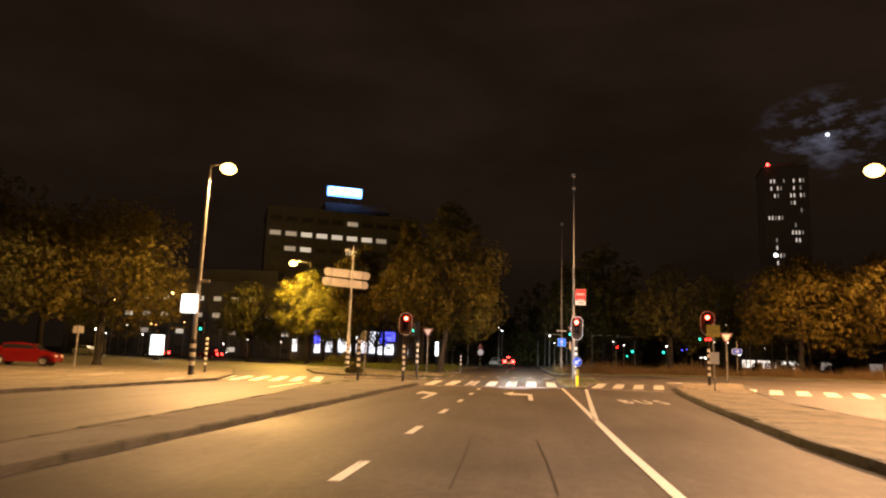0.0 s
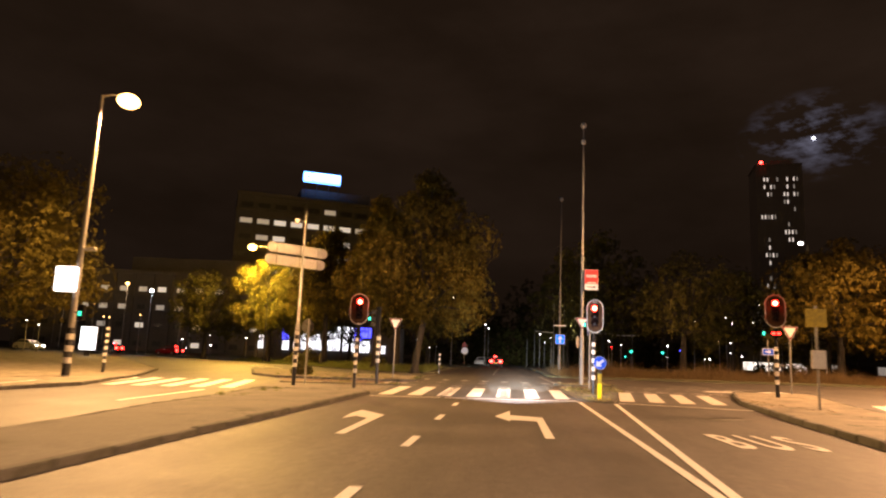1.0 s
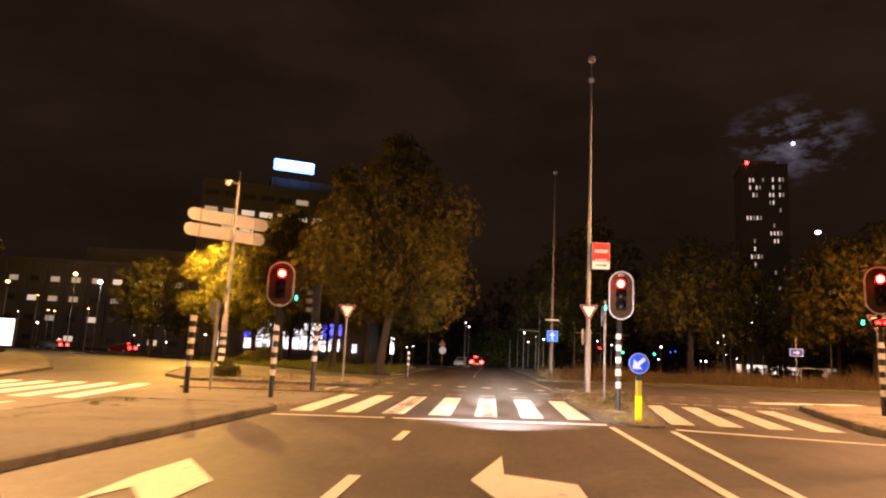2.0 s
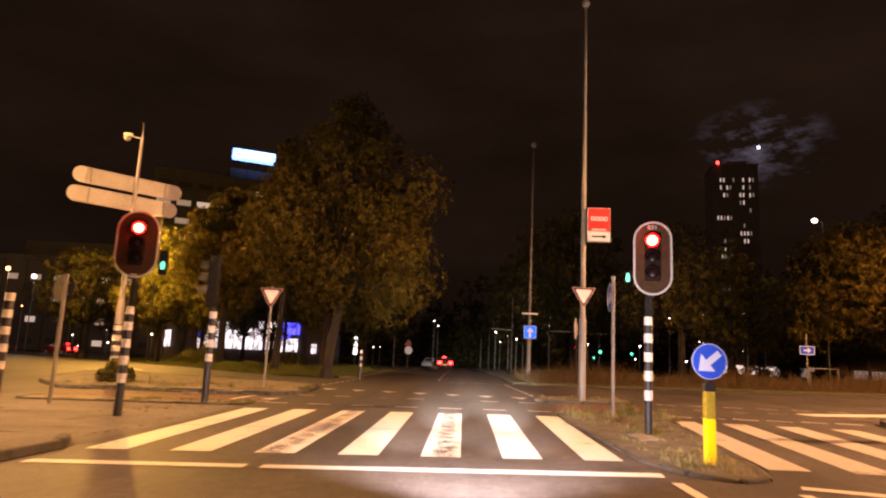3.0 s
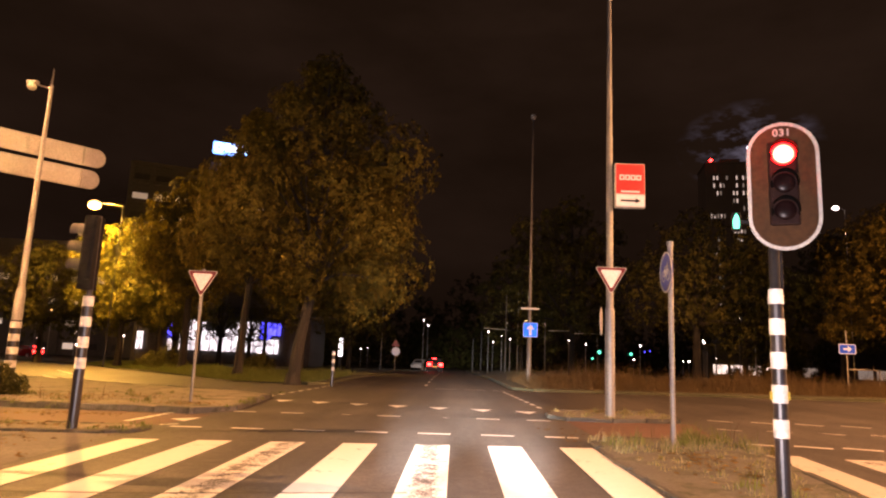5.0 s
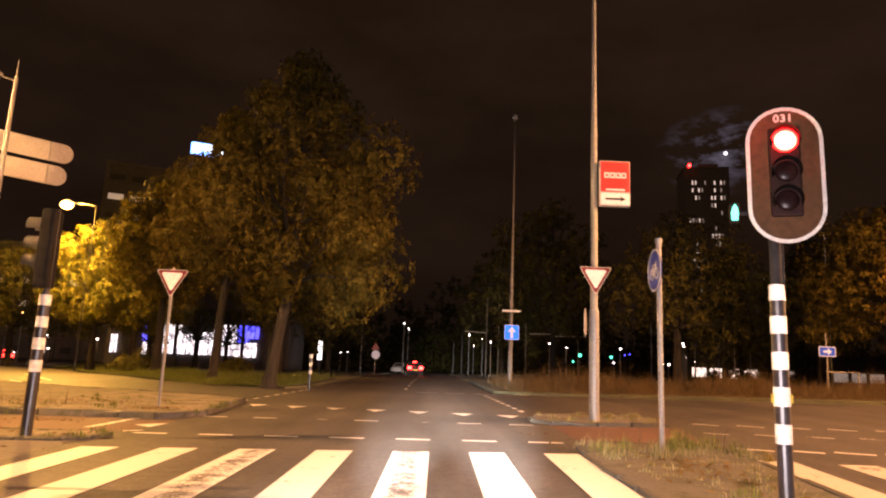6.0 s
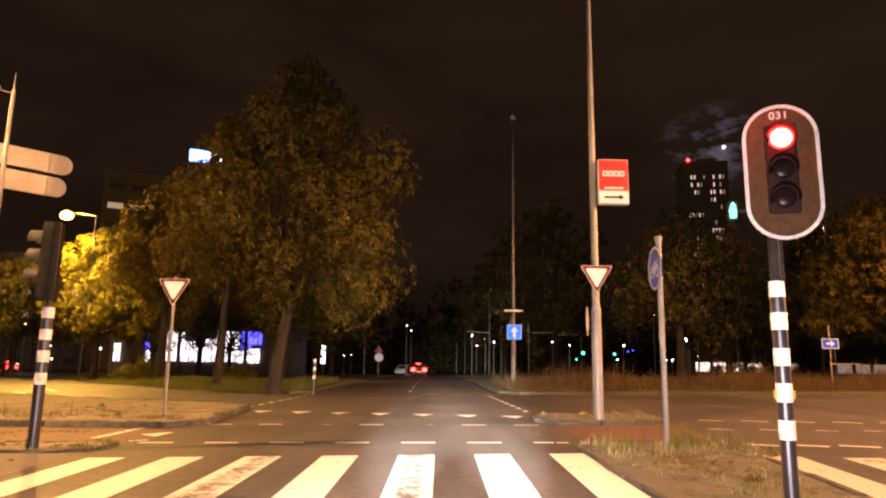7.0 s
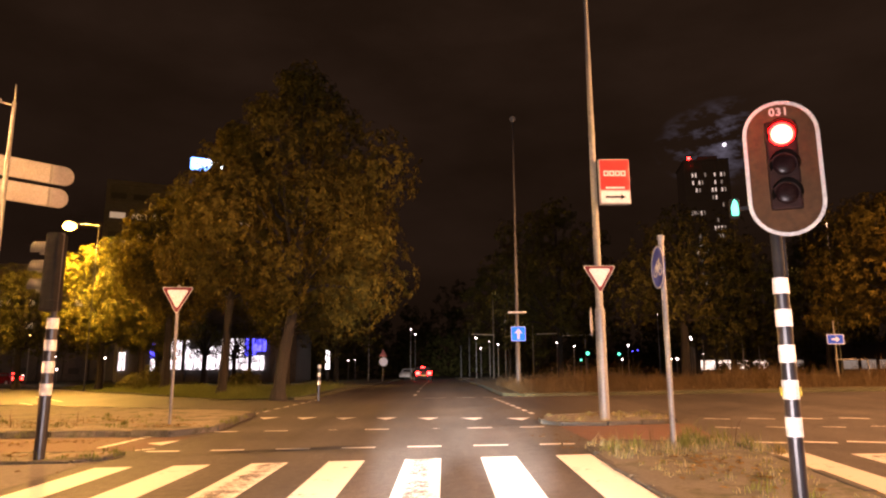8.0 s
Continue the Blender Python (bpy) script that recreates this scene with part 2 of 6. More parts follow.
SIGN_BACK = surface("sign_back_grey", (0.25, 0.235, 0.225), (0.33, 0.31, 0.295), 1.5, 40.0, (0.5, 0.7), 0.05)
CABINET_GREY = surface("cabinet_grey", (0.35, 0.34, 0.31), (0.48, 0.46, 0.43), 2.0, 40.0, (0.5, 0.7), 0.05)
BARK = surface("bark", (0.010, 0.008, 0.006), (0.022, 0.018, 0.013), 2.0, 18.0, (0.85, 1.0), 1.0, depth=0.03)
LEAF_GREEN = leaf_material("green_leaves", (0.045, 0.046, 0.012), (0.085, 0.080, 0.020))
LEAF_AUTUMN = leaf_material("autumn_leaves", (0.054, 0.046, 0.008), (0.115, 0.094, 0.015))
LEAF_BROWN = leaf_material("orange_brown_leaves", (0.075, 0.062, 0.010), (0.16, 0.124, 0.021))
LEAF_YELLOW = leaf_material("yellow_green_leaves", (0.06, 0.063, 0.010), (0.13, 0.118, 0.019))
GRASS_DRY = leaf_material("dry_grass", (0.06, 0.043, 0.022), (0.13, 0.092, 0.045))
GRASS_PALE = leaf_material("pale_grass", (0.16, 0.14, 0.07), (0.36, 0.32, 0.17))
GRASS_GREEN = leaf_material("green_grass", (0.075, 0.092, 0.022), (0.16, 0.18, 0.05))
DARK_FACADE = surface("dark_facade", (0.06, 0.055, 0.05), (0.10, 0.09, 0.085), 0.15, 4.0, (0.8, 0.95), 0.2)
# mirror-like tower wall takes on the sky's tone in place of haze
TOWER_SKY_MIRROR = surface("sky_mirror_wall", (0.6, 0.6, 0.62), (0.75, 0.75, 0.75), 0.1, 3.0, (0.3, 0.45), 0.0, metal=0.95)
OFFICE_FACADE = surface("office_concrete", (0.055, 0.05, 0.045), (0.08, 0.073, 0.066), 0.15, 4.0, (0.8, 0.95), 0.2)
DARK_GLASS = surface("dark_window_glass", (0.012, 0.013, 0.015), (0.02, 0.02, 0.022), 1.0, 5.0, (0.25, 0.4), 0.0)
MATT_BLACK = dull(surface("matt_black_paint", (0.008, 0.008, 0.009), (0.016, 0.015, 0.015), 3.0, 12.0, (0.75, 0.9), 0.02), 0.12)
RUBBER = surface("tyre_rubber", (0.012, 0.012, 0.012), (0.022, 0.022, 0.022), 4.0, 60.0, (0.8, 0.95), 0.2)
CAR_RED = surface("red_car_paint", (0.13, 0.005, 0.005), (0.16, 0.007, 0.007), 2.0, 80.0, (0.15, 0.25), 0.0)
CAR_DARK = surface("dark_car_paint", (0.02, 0.02, 0.024), (0.03, 0.03, 0.035), 2.0, 80.0, (0.15, 0.25), 0.0)
CAR_WHITE = surface("white_car_paint", (0.6, 0.6, 0.6), (0.68, 0.68, 0.67), 2.0, 80.0, (0.15, 0.25), 0.0)
RED_LIT = glow("red_signal_light", (1.0, 0.012, 0.006), 24.0)
RED_HOT = glow("red_signal_core", (1.0, 0.10, 0.05), 26.0)
GREEN_LIT = glow("green_signal_light", (0.0, 0.85, 0.5), 1.9)
LENS_DARK = dull(surface("unlit_lens", (0.005, 0.002, 0.002), (0.010, 0.004, 0.004), 6.0, 30.0, (0.25, 0.35), 0.02), 0.08)
SODIUM_LENS = glow("sodium_lens", (1.0, 0.54, 0.15), 8.0)
WHITE_LENS = glow("white_lamp_lens", (1.0, 0.95, 0.88), 9.0)
WHITE_BOX = glow("lit_white_panel", (1.0, 0.98, 0.92), 2.6)
COOL_BOX = glow("lit_cool_panel", (0.88, 1.0, 0.97), 2.2)
ROOF_BLUE = glow("roof_sign_blue", (0.10, 0.35, 1.0), 4.0)
ROOF_WHITE = glow("roof_sign_white", (0.55, 0.85, 1.0), 6.0)
TOWER_LIT = glow("lit_tower_window", (1.0, 0.9, 0.74), 0.52)
WINDOW_LIT = glow("lit_office_window", (1.0, 0.92, 0.72), 0.36)
WINDOW_DIM = glow("dim_office_window", (1.0, 0.9, 0.72), 0.14)


def shop_material(name, colour, strength):
    """Glass in front of a bright shop: shelves and goods break up the light."""
    m = glow(name, colour, strength)
    n, l = m.node_tree.nodes, m.node_tree.links
    mp = n.new("ShaderNodeMapping")
    mp.inputs["Scale"].default_value = (1.4, 1.0, 0.8)
    l.new(n.new("ShaderNodeTexCoord").outputs["Object"], mp.inputs["Vector"])
    blotch = noise_node(n, l, mp.outputs["Vector"], 1.6, 5, 0.7)
    mr = n.new("ShaderNodeMapRange")
    mr.inputs["From Min"].default_value, mr.inputs["From Max"].default_value = 0.40, 0.58
    mr.inputs["To Min"].default_value, mr.inputs["To Max"].default_value = 0.02, strength
    l.new(blotch, mr.inputs["Value"])
    l.new(mr.outputs["Result"], n["Principled BSDF"].inputs["Emission Strength"])
    return m


SHOP_WHITE = shop_material("lit_shop_glass", (0.88, 0.95, 1.0), 1.9)
SHOP_BLUE = shop_material("blue_shop_light", (0.07, 0.08, 1.0), 3.2)
TAIL_LIT = glow("tail_light", (1.0, 0.02, 0.012), 26.0)
HEAD_LIT = glow("head_light", (1.0, 0.97, 0.9), 25.0)
BOLLARD_YELLOW = glow("glowing_yellow_bollard", (0.92, 0.55, 0.005), 0.34)
# brightness of the blue and white sign faces is put into a glow
BLUE_GLOW = dull(glow("blue_sign_glow", (0.012, 0.05, 0.36), 0.36), 0.12)
# glow in place of the headlight this sign throws back
ONE_WAY_GLOW = dull(glow("one_way_sign_glow", (0.0, 0.11, 0.75), 0.8), 0.1)
WHITE_GLOW = glow("white_sign_glow", (0.36, 0.40, 0.55), 0.14)


# ---- building helpers ----
def gz(x, y):
    """Height of the road surface: a slight cross fall and a rise past the crossing."""
    return 0.018 * max(-22, min(22, x)) + 0.01 * min(30, max(0, y - 30))


def box(bm, c, s, bevel=0.0, rz=0.0):
    r = bmesh.ops.create_cube(bm, size=1, matrix=pose(*c, 0, 0, rz) @ Matrix.Diagonal((*s, 1)))
    if bevel:
        edges = list({e for v in r["verts"] for e in v.link_edges})
        bmesh.ops.bevel(bm, geom=edges, offset=bevel, segments=2, affect="EDGES", profile=0.6)


def tube(bm, a, b, r0, r1=None, seg=12, caps=True):
    r1 = r0 if r1 is None else r1
    a, b = Vector(a), Vector(b)
    d = b - a
    m = Matrix.Translation((a + b) / 2) @ d.to_track_quat("Z", "Y").to_matrix().to_4x4()
    bmesh.ops.create_cone(bm, cap_ends=caps, segments=seg, radius1=r0, radius2=r1, depth=d.length, matrix=m)


def ball(bm, c, r, sc=(1, 1, 1), u=14, v=10):
    bmesh.ops.create_uvsphere(bm, u_segments=u, v_segments=v, radius=r, matrix=Matrix.Translation(c) @ Matrix.Diagonal((*sc, 1)))


def plate(bm, pts, y0, y1):
    """A flat plate from points (x, z), standing in the xz plane between depths y0 and y1."""
    front = [bm.verts.new((x, y0, z)) for x, z in pts]
    back = [bm.verts.new((x, y1, z)) for x, z in pts]
    bm.faces.new(front)
    bm.faces.new(list(reversed(back)))
    for i in range(len(pts)):
        j = (i + 1) % len(pts)
        bm.faces.new((front[j], front[i], back[i], back[j]))


def ring_plate(bm, outer, inner, y0, y1):
    """A frame between two outlines of equally many points."""
    k = len(outer)
    rows = [[bm.verts.new((x, y, z)) for x, z in pts] for y in (y0, y1) for pts in (outer, inner)]
    for a, b in ((0, 1), (3, 2), (2, 0), (1, 3)):
        for i in range(k):
            j = (i + 1) % k
            bm.faces.new((rows[a][i], rows[a][j], rows[b][j], rows[b][i]))


def stadium(w, h, cx=0.0, cz=0.0, seg=14):
    r = w / 2
    pts = [(cx + r * math.cos(math.pi * i / seg), cz + h / 2 - r + r * math.sin(math.pi * i / seg)) for i in range(seg + 1)]
    return pts + [(cx - r * math.cos(math.pi * i / seg), cz - h / 2 + r - r * math.sin(math.pi * i / seg)) for i in range(seg + 1)]


def rounded(w, h, r, cx=0.0, cz=0.0, seg=5):
    pts = []
    for sx, sz, a0 in ((1, 1, 0), (-1, 1, 90), (-1, -1, 180), (1, -1, 270)):
        for i in range(seg + 1):
            a = radians(a0 + 90 * i / seg)
            pts.append((cx + sx * (w / 2 - r) + r * math.cos(a), cz + sz * (h / 2 - r) + r * math.sin(a)))
    return pts


def circle(r, cx=0.0, cz=0.0, seg=28):
    return [(cx + r * math.cos(2 * math.pi * i / seg), cz + r * math.sin(2 * math.pi * i / seg)) for i in range(seg)]


def part(name, bm, material, parent, label="", smooth=False):
    me = bpy.data.meshes.new(name)
    bmesh.ops.recalc_face_normals(bm, faces=bm.faces)
    if smooth:
        for f in bm.faces:
            f.smooth = True
    bm.to_mesh(me)
    bm.free()
    me.materials.append(material)
    ob = new(name, me)
    ob.parent = parent
    if label:
        tagged(ob, label)
    return ob


def part_of(name, material, parent, label, maker, *args, smooth=False):
    bm = bmesh.new()
    maker(bm, *args)
    return part(name, bm, material, parent, label, smooth)


def thing(name, x, y, z=None, rz=0.0, label="", category="", group="", kind=""):
    ob = new(name)
    ob.empty_display_size = 0.2
    ob.matrix_world = pose(x, y, (gz(x, y) - (0.08 if y > 120 or x < -50 else 0.0)) if z is None else z, 0, 0, rz)
    return tagged(ob, label, category, group, kind)


def sheet_mesh(bm, pts, h=0.0, thick=0.0):
    """A polygon of the plan, laid on the sloping ground at height h over it."""
    bm.faces.new([bm.verts.new((x, y, 0)) for x, y in pts])
    for co, no in (((22, 0, 0), (1, 0, 0)), ((-22, 0, 0), (1, 0, 0)), ((0, 30, 0), (0, 1, 0)), ((0, 60, 0), (0, 1, 0))):
        bmesh.ops.bisect_plane(bm, geom=bm.verts[:] + bm.edges[:] + bm.faces[:], plane_co=co, plane_no=no)
    for v in bm.verts:
        v.co.z = gz(v.co.x, v.co.y) + h
    if thick:
        for e in [e for e in bm.edges if len(e.link_faces) == 1]:
            a, b = e.verts
            bm.faces.new((a, b, bm.verts.new(b.co - Vector((0, 0, thick))), bm.verts.new(a.co - Vector((0, 0, thick)))))


def sheet(name, pts, h, material, thick=0.0, label="", category="", parent=None, kind="structure"):
    bm = bmesh.new()
    sheet_mesh(bm, pts, h, thick)
    ob = part(name, bm, material, parent)
    return ob if parent else tagged(ob, label, category, "", kind)


def quad_strip(a, b, w):
    """The outline of a line of width w from a to b in the plan."""
    a, b = Vector(a), Vector(b)
    n = (b - a).normalized().orthogonal() * w / 2
    return [tuple(a + n), tuple(b + n), tuple(b - n), tuple(a - n)]


# ---- ground, roads and islands ----
tagged(part_of("ground", EARTH, None, "", sheet_mesh, [(-900, -300), (900, -300), (900, 1500), (-900, 1500)], -0.08),
       "dark grassy ground reaching to the horizon", "ground", "", "structure")
sheet("road", [(-70, -60), (60, -60), (60, 41), (20, 44), (9.5, 45.6), (4.2, 46.4), (3.4, 47.4), (3.4, 230), (-3.9, 230), (-3.9, 48.6), (-4.6, 47.7),
               (-8.1, 50.1), (-12.1, 54.1), (-18.8, 62.3), (-30, 78), (-70, 100)], 0.0, ASPHALT, 0, "dark asphalt roadway lit by street lamps", "road")

MEDIAN = [(-3.62, -50), (-3.5, 21.5), (-3.48, 23.3), (-3.7, 23.75), (-5.5, 23.9), (-7.1, 23.8), (-6.5, 18.7), (-6.35, 15.8), (-5.9, 12.5), (-5.2, 6), (-4.7, 0), (-4.3, -50)]
CROSSING_GAP = [(-3.42, 23.2), (-3.47, 26.6), (-3.75, 29.5), (-3.85, 30.6), (-8.7, 30.8), (-8.9, 29.5), (-7.2, 24.0), (-7.0, 23.4)]
MEDIAN_NOSE = [(-4.05, 30.35), (-3.75, 30.6), (-3.75, 31.2), (-8.3, 31.6), (-8.75, 31.0), (-8.6, 30.4)]
CORNER_ISLAND = [(-3.55, 34.8), (-3.95, 39.2), (-5.0, 40.4), (-7.0, 41.4), (-10.5, 43.6), (-14.5, 46.5), (-15.5, 45.2), (-12.5, 37.5), (-10.2, 34.6), (-5.6, 34.2), (-4.1, 33.8)]
MID_ISLAND = [(2.95, 28.6), (2.95, 23.6), (3.15, 22.7), (3.5, 22.35), (3.8, 22.5), (4.0, 23.2), (4.55, 26.2), (5.05, 29.2), (5.2, 31.0), (3.6, 31.3), (3.1, 30.6)]
MAST_ISLAND = [(3.1, 34.7), (3.15, 35.5), (3.5, 36.1), (4.3, 36.3), (5.4, 36.2), (5.9, 35.5), (5.6, 34.3), (4.2, 34.0), (3.4, 34.2)]
REFUGE = [(4.2, -50), (4.72, 0), (4.88, 3.05), (5.15, 5.2), (5.82, 10.9), (6.7, 17.4), (7.7, 23.2), (8.75, 27.0), (9.7, 30.2), (10.3, 30.8), (12.4, 30.9), (12.7, 30.2), (11.4, 26.0), (10.3, 22.2), (8.2, 13), (7.8, 8.7), (7.5, 0), (7.0, -50)]
LEFT_WALK = [(-12.9, -50), (-12.7, 18), (-12.7, 23), (-13.9, 26.2), (-15.6, 31.5), (-19.5, 40.5), (-26, 50), (-36, 63), (-70, 85), (-70, -50)]
LAWN_RIGHT = [(3.6, 48.0), (4.3, 46.7), (9.5, 46.0), (20, 44.3), (60, 41.3), (60, 120), (3.6, 120)]
LAWN_LEFT = [(-4.1, 120), (-4.1, 48.9), (-4.7, 48.0), (-8.1, 50.4), (-12.1, 54.4), (-18.8, 62.6), (-30, 78.3), (-50, 90), (-50, 120)]
ISLAND_H = 0.11
median = sheet("median_island", MEDIAN, 0.085, DIRT_PAVING, 0.15, "sandy paved median with weeds and concrete kerb", "traffic island")
nose = sheet("median_nose", MEDIAN_NOSE, 0.045, PAVING, 0.15, "weedy raised end of the median", "traffic island")
sheet("crossing_gap", CROSSING_GAP, 0.006, DIRT_PAVING, 0, "sandy strip of crossing level with the road", "pavement")
corner = sheet("corner_island", CORNER_ISLAND, ISLAND_H, PAVING, 0.15, "paved corner island with kerb and weeds", "traffic island")
mid = sheet("middle_island", MID_ISLAND, 0.03, ISLAND_DIRT, 0.12, "narrow paved refuge overgrown with grass", "traffic island")
mast_island = sheet("mast_island", MAST_ISLAND, 0.07, DIRT_PAVING, 0.15, "small kerbed island under a tall mast", "traffic island")
refuge = sheet("refuge_island", REFUGE, ISLAND_H, PAVING, 0.15, "long sandy paved strip beside the bus lane", "traffic island")
walk_left = sheet("pavement", LEFT_WALK, ISLAND_H, PAVING, 0.15, "paved corner under the street lamp", "pavement")
sheet("verge", LAWN_RIGHT, 0.08, EARTH, 0.15, "rough grass verge along the far side", "verge")
sheet("verge", LAWN_LEFT, 0.08, EARTH, 0.15, "rough lawn under the trees", "verge")
sheet("bike_path", [(-9.0, 32.0), (-3.75, 31.6), (-3.6, 33.6), (-5.6, 33.9), (-10.0, 34.2)], 0.006, BIKE_ASPHALT, 0, "reddish asphalt cycle crossing", "bike path")
sheet("bike_path", [(3.3, 31.5), (5.2, 31.2), (5.8, 34.0), (3.3, 34.1)], 0.006, BIKE_ASPHALT, 0, "reddish asphalt cycle crossing", "bike path")


def paint(name, pts, parent, material=None, h=0.007):
    return sheet(name, pts, h, material or PAINT, 0, parent=parent)


def marking(name, label, category="road marking"):
    ob = new(name)
    return tagged(ob, label, category, "", "structure")


zebra = marking("zebra_crossing", "white zebra crossing, two stripes badly worn", "zebra crossing")
for k in range(-3, 4):
    paint("stripe", [(0.905 * k - 0.44, 23.38 + 0.05 * k), (0.905 * k, 23.4 + 0.05 * k), (0.99 * k - 0.01, 29.9 + 0.03 * k), (0.99 * k - 0.48, 29.88 + 0.03 * k)], zebra, STRIPE_WORN[k] if k in STRIPE_WORN else PAINT)
zebra_bus = marking("zebra_crossing", "white zebra crossing over the bus lane", "zebra crossing")
for k in range(4):
    nx, ny, fx, fy = 4.38 + 0.85 * k, 23.25 - 0.12 * k, 5.38 + 0.9 * k, 29.7 - 0.28 * k
    paint("stripe", [(nx - 0.22, ny), (nx + 0.22, ny - 0.03), (fx + 0.25, fy - 0.05), (fx - 0.2, fy)], zebra_bus, PAINT_DARKER)
zebra_left = marking("zebra_crossing", "zebra crossing over the opposite carriageway", "zebra crossing")
for k in range(6):
    nx, ny, fx, fy = -8.5 - 1.0 * k, 24.4 - 0.05 * k, -10.4 - 0.98 * k, 31.6 - 0.15 * k
    paint("stripe", [(nx - 0.25, ny), (nx + 0.25, ny), (fx + 0.25, fy), (fx - 0.25, fy)], zebra_left)
zebra_right = marking("zebra_crossing", "zebra crossing over the side road", "zebra crossing")
for k in range(6):
    nx, ny, fx, fy = 9.9 + 0.8 * k, 20.8 - 0.55 * k, 11.5 + 0.85 * k, 25.6 - 0.6 * k
    paint("stripe", [(nx - 0.25, ny), (nx + 0.22, ny - 0.15), (fx + 0.25, fy - 0.15), (fx - 0.2, fy)], zebra_right)

lines = marking("road_lines", "white stop lines, lane lines and dashes")
paint("stop_line", [(-3.2, 22.2), (-1.15, 22.3), (-1.15, 22.5), (-3.2, 22.4)], lines)
paint("stop_line", [(-1.0, 22.3), (2.85, 22.5), (2.88, 22.75), (-1.0, 22.5)], lines)
paint("stop_line", quad_strip((3.95, 22.15), (7.1, 20.7), 0.18), lines)
paint("edge_line", quad_strip((2.36, 2.0), (2.86, 22.2), 0.11), lines)
paint("edge_line", quad_strip((2.16, -12.0), (2.36, 2.0), 0.11), lines)
paint("edge_line", quad_strip((2.46, 6.3), (3.80, 21.8), 0.11), lines)
for k in range(8):
    y = -8.6 + 3.95 * k
    paint("lane_dash", quad_strip((-0.59 + 0.005 * y, y), (-0.585 + 0.005 * y, y + 1.2), 0.12), lines)
for k in range(-3, 4):
    paint("cycle_dash", quad_strip((k - 0.52, 31.36 - 0.04 * k), (k - 0.0, 31.32 - 0.04 * k), 0.12), lines)
    if k not in (-1, 1):
        paint("cycle_dash", quad_strip((k - 0.47, 34.32 - 0.08 * k), (k + 0.0, 34.28 - 0.08 * k), 0.12), lines)
    else:
        paint("cycle_dash", quad_strip((k - 0.2, 34.32 - 0.08 * k), (k + 0.0, 34.28 - 0.08 * k), 0.08), lines, PAINT_WORN)
for k in range(7):
    x, y = -3.3 + 1.01 * k, 38.25 - 0.33 * k
    paint("yield_tooth", [(x - 0.26, y + 0.1), (x + 0.02, y - 0.62), (x + 0.26, y + 0.02)], lines)
for k in range(8):
    paint("edge_dash", quad_strip((3.28 - 0.035 * k, 37.5 + 1.05 * k), (3.26 - 0.035 * k, 38.0 + 1.05 * k), 0.12), lines)
    paint("edge_dash", quad_strip((-4.1 + 0.06 * k, 39.6 + 1.05 * k), (-4.07 + 0.06 * k, 40.1 + 1.05 * k), 0.12), lines)
for k in range(4):
    paint("cross_dash", quad_strip((0.5 + 1.1 * k, 46.75 - 0.18 * k), (1.3 + 1.1 * k, 46.6 - 0.18 * k), 0.12), lines)
for k in range(10):
    paint("lane_dash", quad_strip((0.05 + 0.02 * k, 49.0 + 4.0 * k), (0.06 + 0.02 * k, 50.5 + 4.0 * k), 0.12), lines)
for k in range(6):
    paint("cycle_dash", quad_strip((5.5 + 0.66 * k, 30.95 - 0.12 * k), (5.95 + 0.66 * k, 30.7 - 0.12 * k), 0.12), lines)
    paint("cycle_dash", quad_strip((6.5 + 0.83 * k, 35.1 - 0.2 * k), (6.9 + 0.83 * k, 34.75 - 0.2 * k), 0.1), lines)
    paint("cycle_dash", quad_strip((5.95 + 0.85 * k, 33.2 - 0.15 * k), (6.3 + 0.85 * k, 32.95 - 0.15 * k), 0.08), lines, PAINT_WORN)
paint("edge_line", quad_strip((-8.0, 17.3), (-8.55, 22.9), 0.16), lines)
paint("edge_line", quad_strip((9.3, 32.6), (13.0, 33.4), 0.7), lines)
for a, b in (((-19.0, 21.6), (-21.2, 28.5)), ((-18.4, 22.1), (-20.0, 27.5)), ((-13.2, 19.5), (-14.2, 23.0)), ((-11.6, 44.2), (-17.0, 50.5)), ((-15.5, 51.0), (-21.0, 58.5))):
    paint("lane_line", quad_strip(a, b, 0.14), lines, PAINT, 0.13 if a[0] < -12.6 and a[1] < 30 else 0.007)


def turn_arrow(x, y, w):
    ob = marking("turn_arrow", "white left-turn arrow painted on the lane")
    for pts in ([(x, y), (x + w, y), (x + w + 0.03, y + 3.7), (x + 0.02, y + 2.8)],
                [(x + 0.02, y + 2.8), (x + w + 0.03, y + 3.7), (x - 0.48, y + 4.1), (x - 0.48, y + 2.95)],
                [(x - 0.48, y + 2.6), (x - 0.46, y + 5.35), (x - 0.78, y + 3.7)]):
        paint("arrow_piece", pts, ob)


turn_arrow(1.31, 12.6, 0.14)
left_arrow = marking("turn_arrow", "white left-turn arrow with a curved head painted on the lane")
for pts in ([(-1.72, 12.3), (-1.58, 12.3), (-1.6, 15.75), (-1.78, 14.9)], [(-1.78, 14.9), (-1.6, 15.75), (-2.28, 16.85), (-2.31, 15.9), (-2.21, 14.75), (-2.08, 15.35)]):
    paint("arrow_piece", pts, left_arrow)
SEALANT = surface("bitumen_sealant", (0.008, 0.008, 0.008), (0.014, 0.013, 0.013), 3.0, 30.0, (0.6, 0.8), 0.2)
for a, b in (((0.36, 3.05), (0.42, 0.9)), ((0.42, 0.9), (0.45, -0.9)), ((1.27, 2.98), (1.33, 1.0)), ((1.33, 1.0), (1.35, -0.9))):
    paint("sealed_cut", quad_strip(a, b, 0.022), lines, SEALANT, 0.005)


